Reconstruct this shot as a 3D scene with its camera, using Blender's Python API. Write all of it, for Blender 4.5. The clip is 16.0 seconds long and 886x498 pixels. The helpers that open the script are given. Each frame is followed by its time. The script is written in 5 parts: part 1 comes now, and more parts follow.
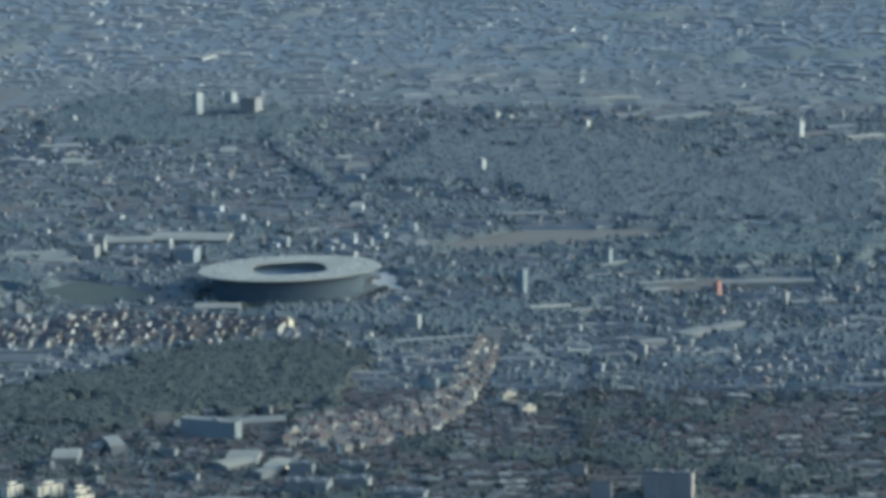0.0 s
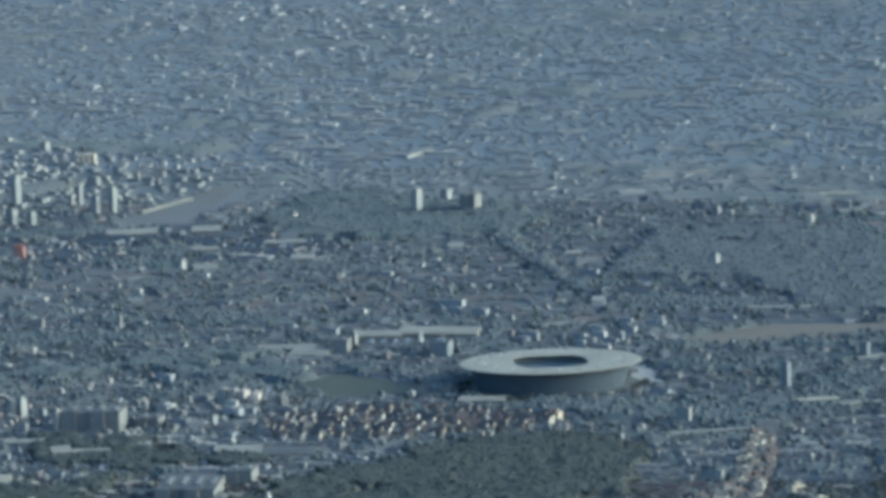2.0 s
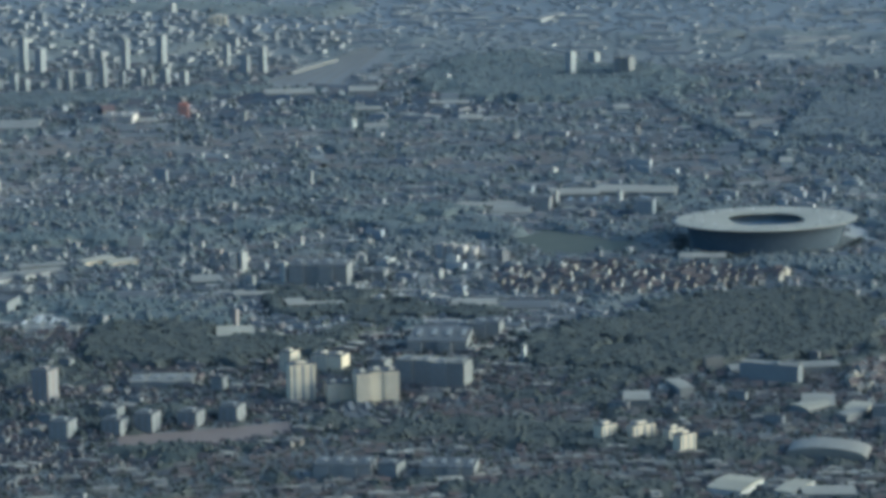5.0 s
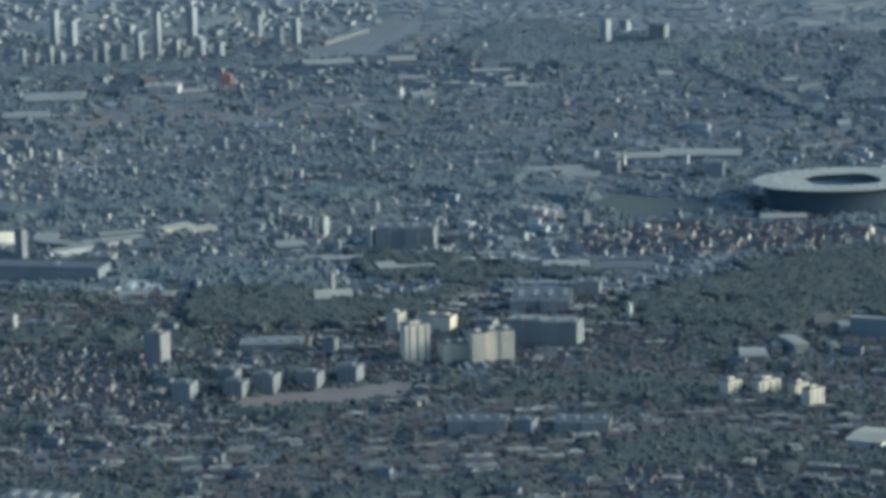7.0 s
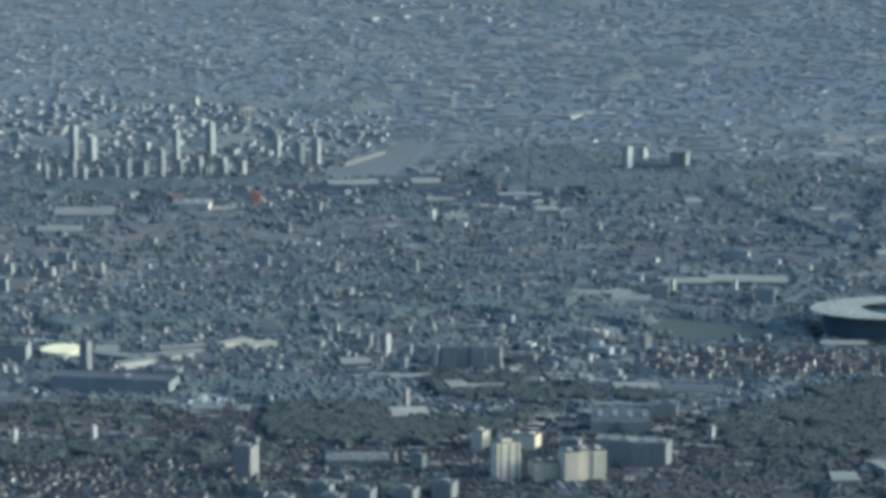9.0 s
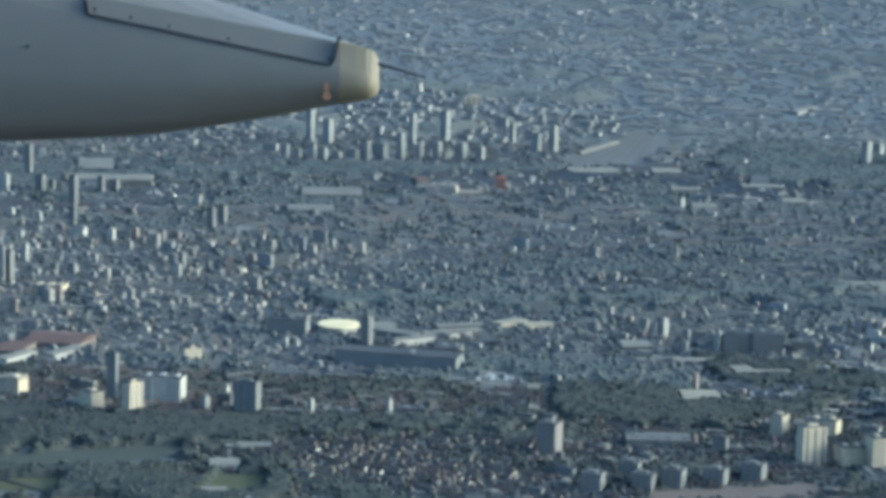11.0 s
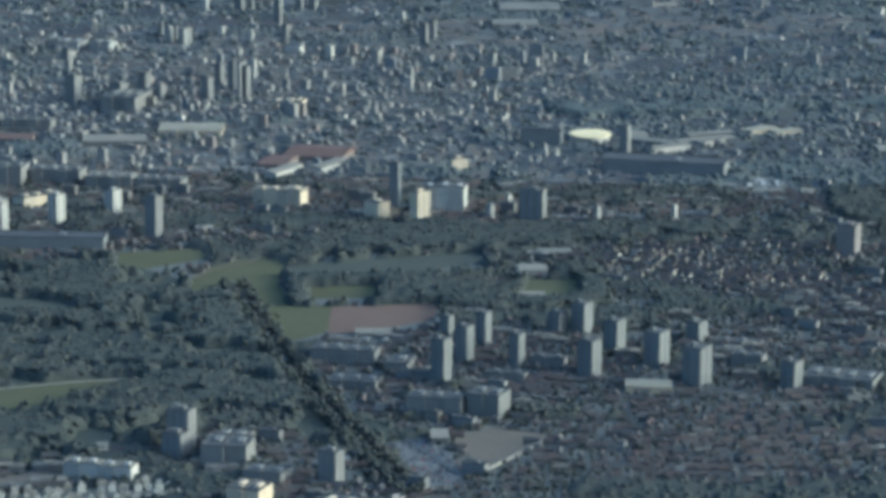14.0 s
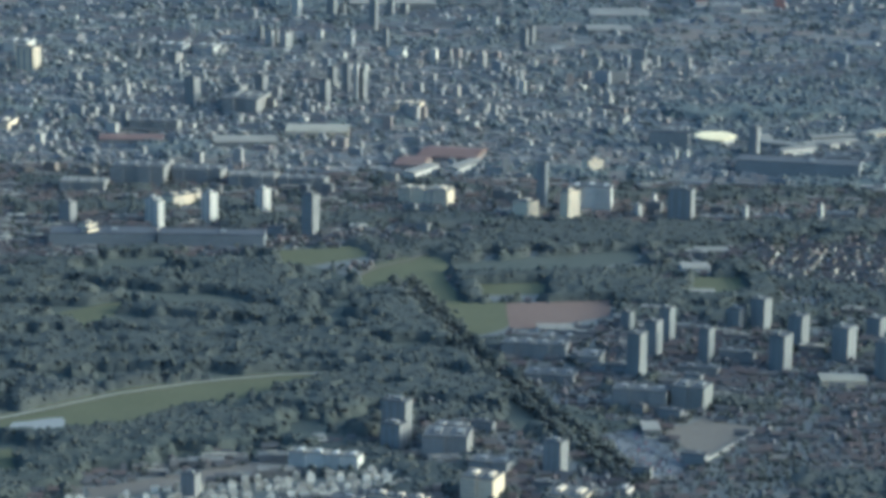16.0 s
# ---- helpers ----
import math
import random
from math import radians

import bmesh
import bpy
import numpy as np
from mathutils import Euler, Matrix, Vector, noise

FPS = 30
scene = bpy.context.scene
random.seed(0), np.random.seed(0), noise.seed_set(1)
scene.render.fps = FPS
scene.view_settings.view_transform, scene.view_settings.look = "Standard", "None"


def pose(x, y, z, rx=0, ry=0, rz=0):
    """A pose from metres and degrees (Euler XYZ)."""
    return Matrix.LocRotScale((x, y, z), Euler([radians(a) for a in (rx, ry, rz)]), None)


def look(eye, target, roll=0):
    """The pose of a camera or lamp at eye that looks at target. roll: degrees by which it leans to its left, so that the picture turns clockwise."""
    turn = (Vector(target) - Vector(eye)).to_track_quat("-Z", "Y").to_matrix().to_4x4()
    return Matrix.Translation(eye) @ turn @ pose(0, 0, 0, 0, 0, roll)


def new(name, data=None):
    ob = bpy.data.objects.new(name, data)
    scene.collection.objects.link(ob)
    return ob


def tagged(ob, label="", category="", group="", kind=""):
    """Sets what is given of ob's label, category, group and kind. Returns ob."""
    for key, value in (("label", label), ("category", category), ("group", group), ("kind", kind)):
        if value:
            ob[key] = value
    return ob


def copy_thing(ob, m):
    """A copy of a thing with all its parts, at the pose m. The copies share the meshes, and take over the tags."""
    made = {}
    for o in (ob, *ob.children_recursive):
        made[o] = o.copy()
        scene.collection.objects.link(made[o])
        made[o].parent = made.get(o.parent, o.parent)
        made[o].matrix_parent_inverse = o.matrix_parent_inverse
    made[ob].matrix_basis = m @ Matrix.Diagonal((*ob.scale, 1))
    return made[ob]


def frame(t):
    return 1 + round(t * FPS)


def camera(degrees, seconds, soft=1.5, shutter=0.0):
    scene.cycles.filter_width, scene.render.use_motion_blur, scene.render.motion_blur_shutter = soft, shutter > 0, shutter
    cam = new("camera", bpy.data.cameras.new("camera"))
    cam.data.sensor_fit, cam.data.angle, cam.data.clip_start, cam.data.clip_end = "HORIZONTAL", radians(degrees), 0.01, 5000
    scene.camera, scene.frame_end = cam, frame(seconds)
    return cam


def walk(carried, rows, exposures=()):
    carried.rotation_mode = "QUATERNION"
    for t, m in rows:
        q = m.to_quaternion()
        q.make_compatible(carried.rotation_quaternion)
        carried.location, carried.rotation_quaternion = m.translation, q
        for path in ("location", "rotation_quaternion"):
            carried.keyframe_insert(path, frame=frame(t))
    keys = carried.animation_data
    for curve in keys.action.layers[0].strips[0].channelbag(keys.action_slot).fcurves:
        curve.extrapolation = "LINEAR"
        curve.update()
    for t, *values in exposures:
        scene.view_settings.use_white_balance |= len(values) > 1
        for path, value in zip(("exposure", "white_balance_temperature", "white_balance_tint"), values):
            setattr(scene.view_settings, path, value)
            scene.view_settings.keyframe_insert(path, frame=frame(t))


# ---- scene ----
cam = camera(15.8, 16.0, soft=4.5)
PATH = [
    (0, (142.324, -1110.79, 230.6), (142.17, -1108.832, 230.222), -0.8),
    (0.5, (128.036, -1112.975, 229.403), (127.872, -1111.016, 229.039), -0.9),
    (1, (114.553, -1111.945, 229.112), (114.363, -1109.985, 228.764), -1.4),
    (1.5, (101.191, -1112.88, 227.392), (100.978, -1110.919, 227.059), -1.4),
    (2, (87.055, -1113.472, 226.652), (86.835, -1111.509, 226.34), -1.2),
    (2.5, (72.294, -1114.782, 226.227), (72.07, -1112.819, 225.921), -0.9),
    (3, (58.462, -1116.941, 224.037), (58.223, -1114.98, 223.727), -0.5),
    (3.5, (45.048, -1117.985, 222.749), (44.806, -1116.025, 222.431), -0.6),
    (4, (31.739, -1117.745, 221.715), (31.506, -1115.786, 221.386), -0.6),
    (4.5, (17.381, -1117.259, 219.72), (17.161, -1115.302, 219.37), -0.8),
    (5, (4.41, -1118.862, 218.596), (4.201, -1116.911, 218.21), -0.7),
    (5.2, (-1.115, -1119.873, 218.463), (-1.318, -1117.924, 218.065), -0.5),
    (7.3, (-56.012, -1122.652, 211.309), (-56.166, -1120.698, 210.914), -1.1),
    (7.5, (-61.116, -1122.896, 211.54), (-61.258, -1120.94, 211.15), -0.9),
    (8, (-74.274, -1125.183, 209.59), (-74.385, -1123.222, 209.215), -0.2),
    (8.2, (-79.116, -1124.969, 209.922), (-79.217, -1123.006, 209.557), -0.3),
    (10.3, (-134.324, -1125.182, 200.988), (-134.466, -1123.204, 200.724), 1.6),
    (10.5, (-138.807, -1125.368, 200.394), (-138.965, -1123.391, 200.129), 1.3),
    (11, (-150.836, -1126.301, 199.112), (-151.027, -1124.335, 198.797), 1.5),
    (11.5, (-163.658, -1127.293, 197.398), (-163.862, -1125.333, 197.056), 1.1),
    (12, (-175.806, -1130.818, 196.089), (-176.02, -1128.862, 195.729), 1.0),
    (12.5, (-187.981, -1133.766, 195.256), (-188.199, -1131.814, 194.879), -0.0),
    (13, (-201.917, -1135.17, 194.335), (-202.133, -1133.221, 193.938), 0.0),
    (13.5, (-215.224, -1136.022, 192.146), (-215.436, -1134.075, 191.741), 0.2),
    (14, (-228.579, -1136.645, 190.905), (-228.779, -1134.7, 190.486), 0.5),
    (14.5, (-242.748, -1139.076, 189.633), (-242.939, -1137.131, 189.208), 0.8),
    (15, (-256.383, -1142.749, 189.126), (-256.572, -1140.804, 188.7), 1.0),
    (15.5, (-270.133, -1145.649, 187.553), (-270.322, -1143.702, 187.137), 0.8),
    (16, (-283.8, -1148.9, 186.5), (-283.976, -1146.95, 186.091), 0.8),
]
EXPOSURE, KELVIN, TINT = 0.98, 4375, -8
walk(cam, [(t, look(eye, target, roll)) for t, eye, target, roll in PATH],
     exposures=[(t, EXPOSURE + gain, KELVIN + 5 * t, TINT) for t, gain in ((0, 0.15), (2.5, 0.16), (5, 0.02), (8, 0.12), (10.5, 0.3), (11.5, 0.15), (13, 0.04), (14.5, 0.1), (16, 0.32))])

# ---- light ----
SUN_ELEVATION, SUN_FROM = 18.0, (0.97, 0.10)     # hazy afternoon sun
world = bpy.data.worlds.new("sky")
scene.world = world
world.use_nodes = True
sky = world.node_tree.nodes.new("ShaderNodeTexSky")
sky.sky_type, sky.sun_disc = "NISHITA", False
sky.sun_elevation = radians(SUN_ELEVATION)
sky.sun_rotation = math.atan2(SUN_FROM[0], SUN_FROM[1])
sky.air_density, sky.dust_density, sky.ozone_density = 1.0, 6.0, 1.0
world.node_tree.links.new(sky.outputs[0], world.node_tree.nodes["Background"].inputs[0])
world.node_tree.nodes["Background"].inputs[1].default_value = 0.195
lamp = bpy.data.lights.new("sun", "SUN")
lamp.energy, lamp.angle, lamp.color = 1.05, radians(8), (1.0, 0.78, 0.50)
sun = new("sun", lamp)
up = math.tan(radians(SUN_ELEVATION)) * math.hypot(*SUN_FROM)
sun.matrix_world = look((SUN_FROM[0] * 1000, SUN_FROM[1] * 1000, up * 1000), (0, 0, 0))

# ---- materials ----
MATS = {}


def surface(name, low, high, rough=0.8, fine=2.0, broad=0.08, bump=0.3, gloss=0.06, metal=0.0, island=False, ramp=None, fuzz=0.0):
    """A worn surface: two colours mixed by a fine grain and by broad stains; island: the tone also changes from piece to piece."""
    m = bpy.data.materials.new(name)
    m.use_nodes = True
    nodes, links = m.node_tree.nodes, m.node_tree.links
    bsdf = nodes["Principled BSDF"]
    bsdf.inputs["Roughness"].default_value = rough
    bsdf.inputs["Metallic"].default_value = metal
    bsdf.inputs["Specular IOR Level"].default_value = gloss
    bsdf.inputs["Sheen Weight"].default_value, bsdf.inputs["Sheen Roughness"].default_value = fuzz, 0.6
    place = nodes.new("ShaderNodeNewGeometry")
    tones = []
    for scale, detail in ((fine, 3), (broad, 4)):
        tex = nodes.new("ShaderNodeTexNoise")
        tex.inputs["Scale"].default_value, tex.inputs["Detail"].default_value = scale, detail
        links.new(place.outputs["Position"], tex.inputs["Vector"])
        tones.append(tex)
    mix = nodes.new("ShaderNodeMath")
    mix.operation = "MULTIPLY_ADD"
    links.new(tones[0].outputs["Fac"], mix.inputs[0])
    mix.inputs[1].default_value = 0.5
    half = nodes.new("ShaderNodeMath")
    half.operation = "MULTIPLY"
    links.new(tones[1].outputs["Fac"], half.inputs[0])
    half.inputs[1].default_value = 0.5
    links.new(half.outputs[0], mix.inputs[2])
    spread = nodes.new("ShaderNodeMapRange")
    spread.inputs["From Min"].default_value, spread.inputs["From Max"].default_value = 0.35, 0.65
    links.new(mix.outputs[0], spread.inputs["Value"])
    blend = nodes.new("ShaderNodeMix")
    blend.data_type = "RGBA"
    links.new(spread.outputs["Result"], blend.inputs["Factor"])
    blend.inputs["A"].default_value, blend.inputs["B"].default_value = (*low, 1), (*high, 1)
    colour = blend.outputs["Result"]
    if island:
        pick = nodes.new("ShaderNodeValToRGB")
        pick.color_ramp.interpolation = "CONSTANT"
        stops = pick.color_ramp.elements
        while len(stops) < len(ramp):
            stops.new(1.0)
        for stop, (at, rgb) in zip(stops, ramp):
            stop.position, stop.color = at, (*rgb, 1)
        links.new(place.outputs["Random Per Island"], pick.inputs["Fac"])
        times = nodes.new("ShaderNodeMix")
        times.data_type, times.blend_type = "RGBA", "MULTIPLY"
        times.inputs["Factor"].default_value = 1.0
        links.new(colour, times.inputs["A"])
        links.new(pick.outputs["Color"], times.inputs["B"])
        colour = times.outputs["Result"]
    links.new(colour, bsdf.inputs["Base Color"])
    if bump:
        relief = nodes.new("ShaderNodeBump")
        relief.inputs["Strength"].default_value, relief.inputs["Distance"].default_value = bump, 0.1
        links.new(tones[0].outputs["Fac"], relief.inputs["Height"])
        links.new(relief.outputs["Normal"], bsdf.inputs["Normal"])
    MATS[name] = m
    return m


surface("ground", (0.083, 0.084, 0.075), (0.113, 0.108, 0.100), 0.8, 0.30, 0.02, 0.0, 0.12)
surface("lawn", (0.072, 0.071, 0.042), (0.090, 0.087, 0.052), 0.9, 0.8, 0.06, 0.0, 0.03)
surface("rough_grass", (0.048, 0.051, 0.042), (0.065, 0.067, 0.053), 0.9, 0.8, 0.06, 0.0, 0.1)
surface("earth", (0.098, 0.083, 0.067), (0.125, 0.107, 0.087), 0.9, 0.7, 0.05, 0.0)
surface("brown_soil", (0.108, 0.074, 0.058), (0.130, 0.092, 0.072), 0.9, 0.6, 0.05, 0.0)
surface("pink_gravel", (0.112, 0.088, 0.075), (0.138, 0.11, 0.094), 0.9, 0.9, 0.07, 0.0)
surface("ballast", (0.106, 0.102, 0.098), (0.13, 0.125, 0.119), 0.9, 0.7, 0.05, 0.0)
surface("asphalt", (0.06, 0.062, 0.065), (0.09, 0.09, 0.095), 0.5, 1.5, 0.05, 0.0)
surface("pale_paving", (0.22, 0.20, 0.17), (0.27, 0.25, 0.215), 0.7, 1.0, 0.08, 0.0)
surface("pond_water", (0.15, 0.14, 0.12), (0.19, 0.18, 0.155), 0.6, 1.0, 0.1, 0.0, 0.2)
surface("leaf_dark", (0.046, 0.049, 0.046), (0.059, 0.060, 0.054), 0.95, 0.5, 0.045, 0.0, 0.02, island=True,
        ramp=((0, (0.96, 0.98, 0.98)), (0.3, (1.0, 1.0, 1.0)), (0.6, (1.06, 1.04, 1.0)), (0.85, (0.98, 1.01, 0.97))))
surface("leaf_mid_haze", (0.074, 0.079, 0.080), (0.092, 0.094, 0.092), 0.95, 0.4, 0.03, 0.0, 0.02,
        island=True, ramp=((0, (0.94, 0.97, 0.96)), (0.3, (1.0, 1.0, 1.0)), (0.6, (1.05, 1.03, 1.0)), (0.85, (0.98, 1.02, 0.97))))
surface("leaf_far_haze", (0.105, 0.107, 0.101), (0.124, 0.123, 0.115), 0.95, 0.6, 0.05, 0.0, 0.02,
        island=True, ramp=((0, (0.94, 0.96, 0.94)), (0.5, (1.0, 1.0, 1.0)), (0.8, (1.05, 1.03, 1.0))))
surface("bark", (0.06, 0.045, 0.035), (0.11, 0.09, 0.07), 0.9)
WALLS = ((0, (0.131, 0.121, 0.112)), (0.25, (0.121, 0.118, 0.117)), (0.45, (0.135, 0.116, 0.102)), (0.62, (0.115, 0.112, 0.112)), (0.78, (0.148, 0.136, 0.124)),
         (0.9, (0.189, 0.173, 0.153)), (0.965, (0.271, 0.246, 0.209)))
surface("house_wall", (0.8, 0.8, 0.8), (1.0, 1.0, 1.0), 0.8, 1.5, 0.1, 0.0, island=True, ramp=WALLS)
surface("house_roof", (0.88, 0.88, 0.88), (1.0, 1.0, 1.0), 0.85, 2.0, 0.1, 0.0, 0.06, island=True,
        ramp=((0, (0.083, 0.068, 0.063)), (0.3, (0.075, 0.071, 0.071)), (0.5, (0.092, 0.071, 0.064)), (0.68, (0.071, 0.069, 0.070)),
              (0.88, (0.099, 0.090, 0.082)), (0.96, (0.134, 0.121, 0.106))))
surface("flat_roof", (0.8, 0.8, 0.8), (1.0, 1.0, 1.0), 0.8, 1.5, 0.08, 0.0, 0.08, island=True,
        ramp=((0, (0.091, 0.086, 0.078)), (0.3, (0.101, 0.095, 0.086)), (0.55, (0.085, 0.080, 0.076)), (0.75, (0.117, 0.107, 0.096)),
              (0.91, (0.141, 0.131, 0.114)), (0.97, (0.170, 0.158, 0.138))))
surface("shed_roof", (0.8, 0.8, 0.8), (1.0, 1.0, 1.0), 0.8, 1.5, 0.08, 0.0, 0.08, island=True,
        ramp=((0, (0.113, 0.106, 0.095)), (0.3, (0.134, 0.122, 0.106)), (0.55, (0.166, 0.147, 0.121)), (0.75, (0.203, 0.179, 0.140)), (0.92, (0.241, 0.216, 0.170))))
surface("white_walls", (0.8, 0.8, 0.8), (1.0, 1.0, 1.0), 0.8, 1.5, 0.1, 0.0, island=True,
        ramp=((0, (0.294, 0.265, 0.221)), (0.35, (0.216, 0.190, 0.156)), (0.6, (0.386, 0.354, 0.299)), (0.75, (0.184, 0.158, 0.131))))
MID_HAZE_WALLS = ((0, (0.219, 0.219, 0.216)), (0.3, (0.203, 0.206, 0.214)), (0.55, (0.216, 0.204, 0.196)), (0.7, (0.196, 0.199, 0.210)), (0.86, (0.261, 0.256, 0.250)), (0.94, (0.326, 0.316, 0.304)))
surface("far_haze_wall", (0.9, 0.9, 0.9), (1.0, 1.0, 1.0), 0.8, 1.5, 0.1, 0.0, island=True,
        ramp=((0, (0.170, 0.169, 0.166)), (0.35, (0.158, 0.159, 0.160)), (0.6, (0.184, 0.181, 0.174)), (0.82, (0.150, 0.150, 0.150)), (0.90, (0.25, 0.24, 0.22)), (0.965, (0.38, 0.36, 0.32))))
surface("mid_haze_wall", (0.85, 0.85, 0.85), (1.0, 1.0, 1.0), 0.8, 1.5, 0.1, 0.0, island=True, ramp=MID_HAZE_WALLS)
surface("estate_wall", (0.88, 0.88, 0.88), (1.0, 1.0, 1.0), 0.85, 1.5, 0.1, 0.0, island=True,
        ramp=((0, (0.46, 0.415, 0.34)), (0.35, (0.30, 0.268, 0.215)), (0.6, (0.58, 0.525, 0.43)), (0.85, (0.25, 0.225, 0.185))))
surface("estate_roof", (0.85, 0.85, 0.85), (1.0, 1.0, 1.0), 0.85, 1.5, 0.1, 0.0, island=True,
        ramp=((0, (0.15, 0.132, 0.107)), (0.3, (0.10, 0.089, 0.074)), (0.55, (0.24, 0.215, 0.17)), (0.8, (0.17, 0.15, 0.12))))
surface("town_wall", (0.85, 0.85, 0.85), (1.0, 1.0, 1.0), 0.8, 1.5, 0.1, 0.0, island=True,
        ramp=((0, (0.194, 0.189, 0.180)), (0.4, (0.216, 0.209, 0.196)), (0.65, (0.184, 0.183, 0.180)), (0.8, (0.248, 0.236, 0.214)), (0.95, (0.333, 0.310, 0.275))))
surface("mixed_wall", (0.85, 0.85, 0.85), (1.0, 1.0, 1.0), 0.8, 1.5, 0.1, 0.0, island=True,
        ramp=((0, (0.195, 0.187, 0.175)), (0.25, (0.222, 0.207, 0.190)), (0.42, (0.180, 0.180, 0.182)), (0.6, (0.245, 0.227, 0.202)), (0.74, (0.200, 0.170, 0.153)), (0.86, (0.285, 0.267, 0.237)), (0.96, (0.37, 0.345, 0.30))))
surface("mid_haze_roof", (0.88, 0.88, 0.88), (1.0, 1.0, 1.0), 0.85, 2.0, 0.1, 0.0, 0.08, island=True,
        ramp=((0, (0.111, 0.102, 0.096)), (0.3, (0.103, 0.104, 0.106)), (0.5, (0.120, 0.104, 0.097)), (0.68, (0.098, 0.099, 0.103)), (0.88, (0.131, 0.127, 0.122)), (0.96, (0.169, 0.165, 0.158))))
surface("far_haze_roof", (0.92, 0.92, 0.92), (1.0, 1.0, 1.0), 0.9, 2.0, 0.1, 0.0, 0.05, island=True,
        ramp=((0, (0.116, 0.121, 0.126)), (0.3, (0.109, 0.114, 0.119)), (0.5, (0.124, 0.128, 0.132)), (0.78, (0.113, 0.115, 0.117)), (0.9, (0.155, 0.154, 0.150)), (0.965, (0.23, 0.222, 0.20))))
surface("far_haze_ground", (0.108, 0.113, 0.117), (0.130, 0.134, 0.137), 1.0, 0.05, 0.006, 0.0, 0.0)
for name, c in (("grey_render", (0.148, 0.142, 0.134)), ("white_render", (0.330, 0.310, 0.275)), ("cream_panel", (0.410, 0.340, 0.245)),
                ("pale_panel", (0.135, 0.134, 0.128)), ("stone_panel", (0.235, 0.228, 0.212)), ("brown_panel", (0.175, 0.150, 0.135)), ("pink_render", (0.300, 0.265, 0.235)),
                ("dark_panel", (0.142, 0.142, 0.140)), ("blue_panel", (0.145, 0.152, 0.160)), ("red_panel", (0.274, 0.123, 0.091)),
                ("grey_felt", (0.082, 0.081, 0.080)), ("dark_felt", (0.070, 0.070, 0.073)), ("pale_gravel", (0.156, 0.144, 0.124)),
                ("white_sheet", (0.182, 0.164, 0.134)), ("cream_sheet", (0.219, 0.194, 0.147)), ("brown_sheet", (0.112, 0.075, 0.064)),
                ("blue_sheet", (0.134, 0.196, 0.241)), ("lens_sheet", (0.600, 0.490, 0.290))):
    surface(name, tuple(v * 0.82 for v in c), tuple(min(v * 1.12, 0.9) for v in c), 0.85, 1.6, 0.1, 0.1, 0.05)
surface("window_glass", (0.125, 0.128, 0.130), (0.155, 0.157, 0.158), 0.45, 2.0, 0.2, 0.0, 0.25)
surface("stadium_roof", (0.175, 0.158, 0.125), (0.235, 0.212, 0.168), 0.75, 0.55, 0.09, 0.1)
surface("stadium_wall", (0.052, 0.062, 0.076), (0.070, 0.080, 0.095), 0.6, 0.8, 0.1, 0.1)
surface("stadium_seats", (0.22, 0.24, 0.27), (0.30, 0.32, 0.35), 0.7, 1.5, 0.2, 0.3)
surface("steel", (0.45, 0.45, 0.45), (0.6, 0.6, 0.6), 0.4, 2.0, 0.2, 0.0, 0.5, 0.6)
surface("wing_paint", (0.104, 0.094, 0.082), (0.122, 0.111, 0.097), 0.5, 6.0, 1.2, 0.02, 0.45)
surface("tip_paint", (0.160, 0.135, 0.095), (0.190, 0.162, 0.116), 0.65, 8.0, 2.0, 0.02, 0.2)
surface("orange_scuff", (0.32, 0.13, 0.07), (0.24, 0.15, 0.10), 0.7, 14.0, 3.0, 0.0)
surface("seam_dark", (0.02, 0.02, 0.022), (0.05, 0.05, 0.055), 0.6, 10.0, 2.0, 0.0)


# ---- building blocks ----
def inside(poly, x, y):
    """Which of the places x, y lie inside the polygon."""
    hit = np.zeros(np.shape(x), bool)
    for (ax, ay), (bx, by) in zip(poly, poly[1:] + poly[:1]):
        if ay != by:
            hit ^= ((ay > y) != (by > y)) & (x < (bx - ax) * (y - ay) / (by - ay) + ax)
    return hit


def mesh_object(name, verts, faces, mats, index=None, smooth=False):
    me = bpy.data.meshes.new(name)
    me.from_pydata(verts, [], faces)
    for m in mats:
        me.materials.append(MATS[m])
    if index is not None:
        me.polygons.foreach_set("material_index", index)
    if smooth:
        me.shade_smooth()
    me.update()
    return new(name, me)


def part(name, bm, material, parent, label=""):
    """Links a bmesh as one mesh under a thing or a part."""
    me = bpy.data.meshes.new(name)
    bm.to_mesh(me)
    bm.free()
    me.materials.append(MATS[material])
    ob = new(name, me)
    ob.parent = parent
    return tagged(ob, label)


def again(name, first, at, turn, parent):
    """One more part on the mesh of an earlier one."""
    ob = new(name, first.data)
    ob.parent, ob.location, ob.rotation_euler = parent, at, (0, 0, turn)
    return ob


def box(bm, w, d, h, x=0.0, y=0.0, z=0.0, bevel=0.0):
    """A box standing on z."""
    made = bmesh.ops.create_cube(bm, size=1, matrix=Matrix.Translation((x, y, z + h / 2)) @ Matrix.Diagonal((w, d, h, 1)))
    if bevel:
        edges = {e for v in made["verts"] for e in v.link_edges}
        bmesh.ops.bevel(bm, geom=list(edges), offset=bevel, segments=1, affect="EDGES")
    return made


def solid(w, d, h, x=0.0, y=0.0, z=0.0, bevel=0.0):
    bm = bmesh.new()
    box(bm, w, d, h, x, y, z, bevel)
    return bm


def base_of(name, x, y, yaw, label, category, group=""):
    ob = new(name)
    ob.location, ob.rotation_euler = (x, y, 0), (0, 0, radians(yaw))
    ob.empty_display_size = 1
    return tagged(ob, label, category, group)


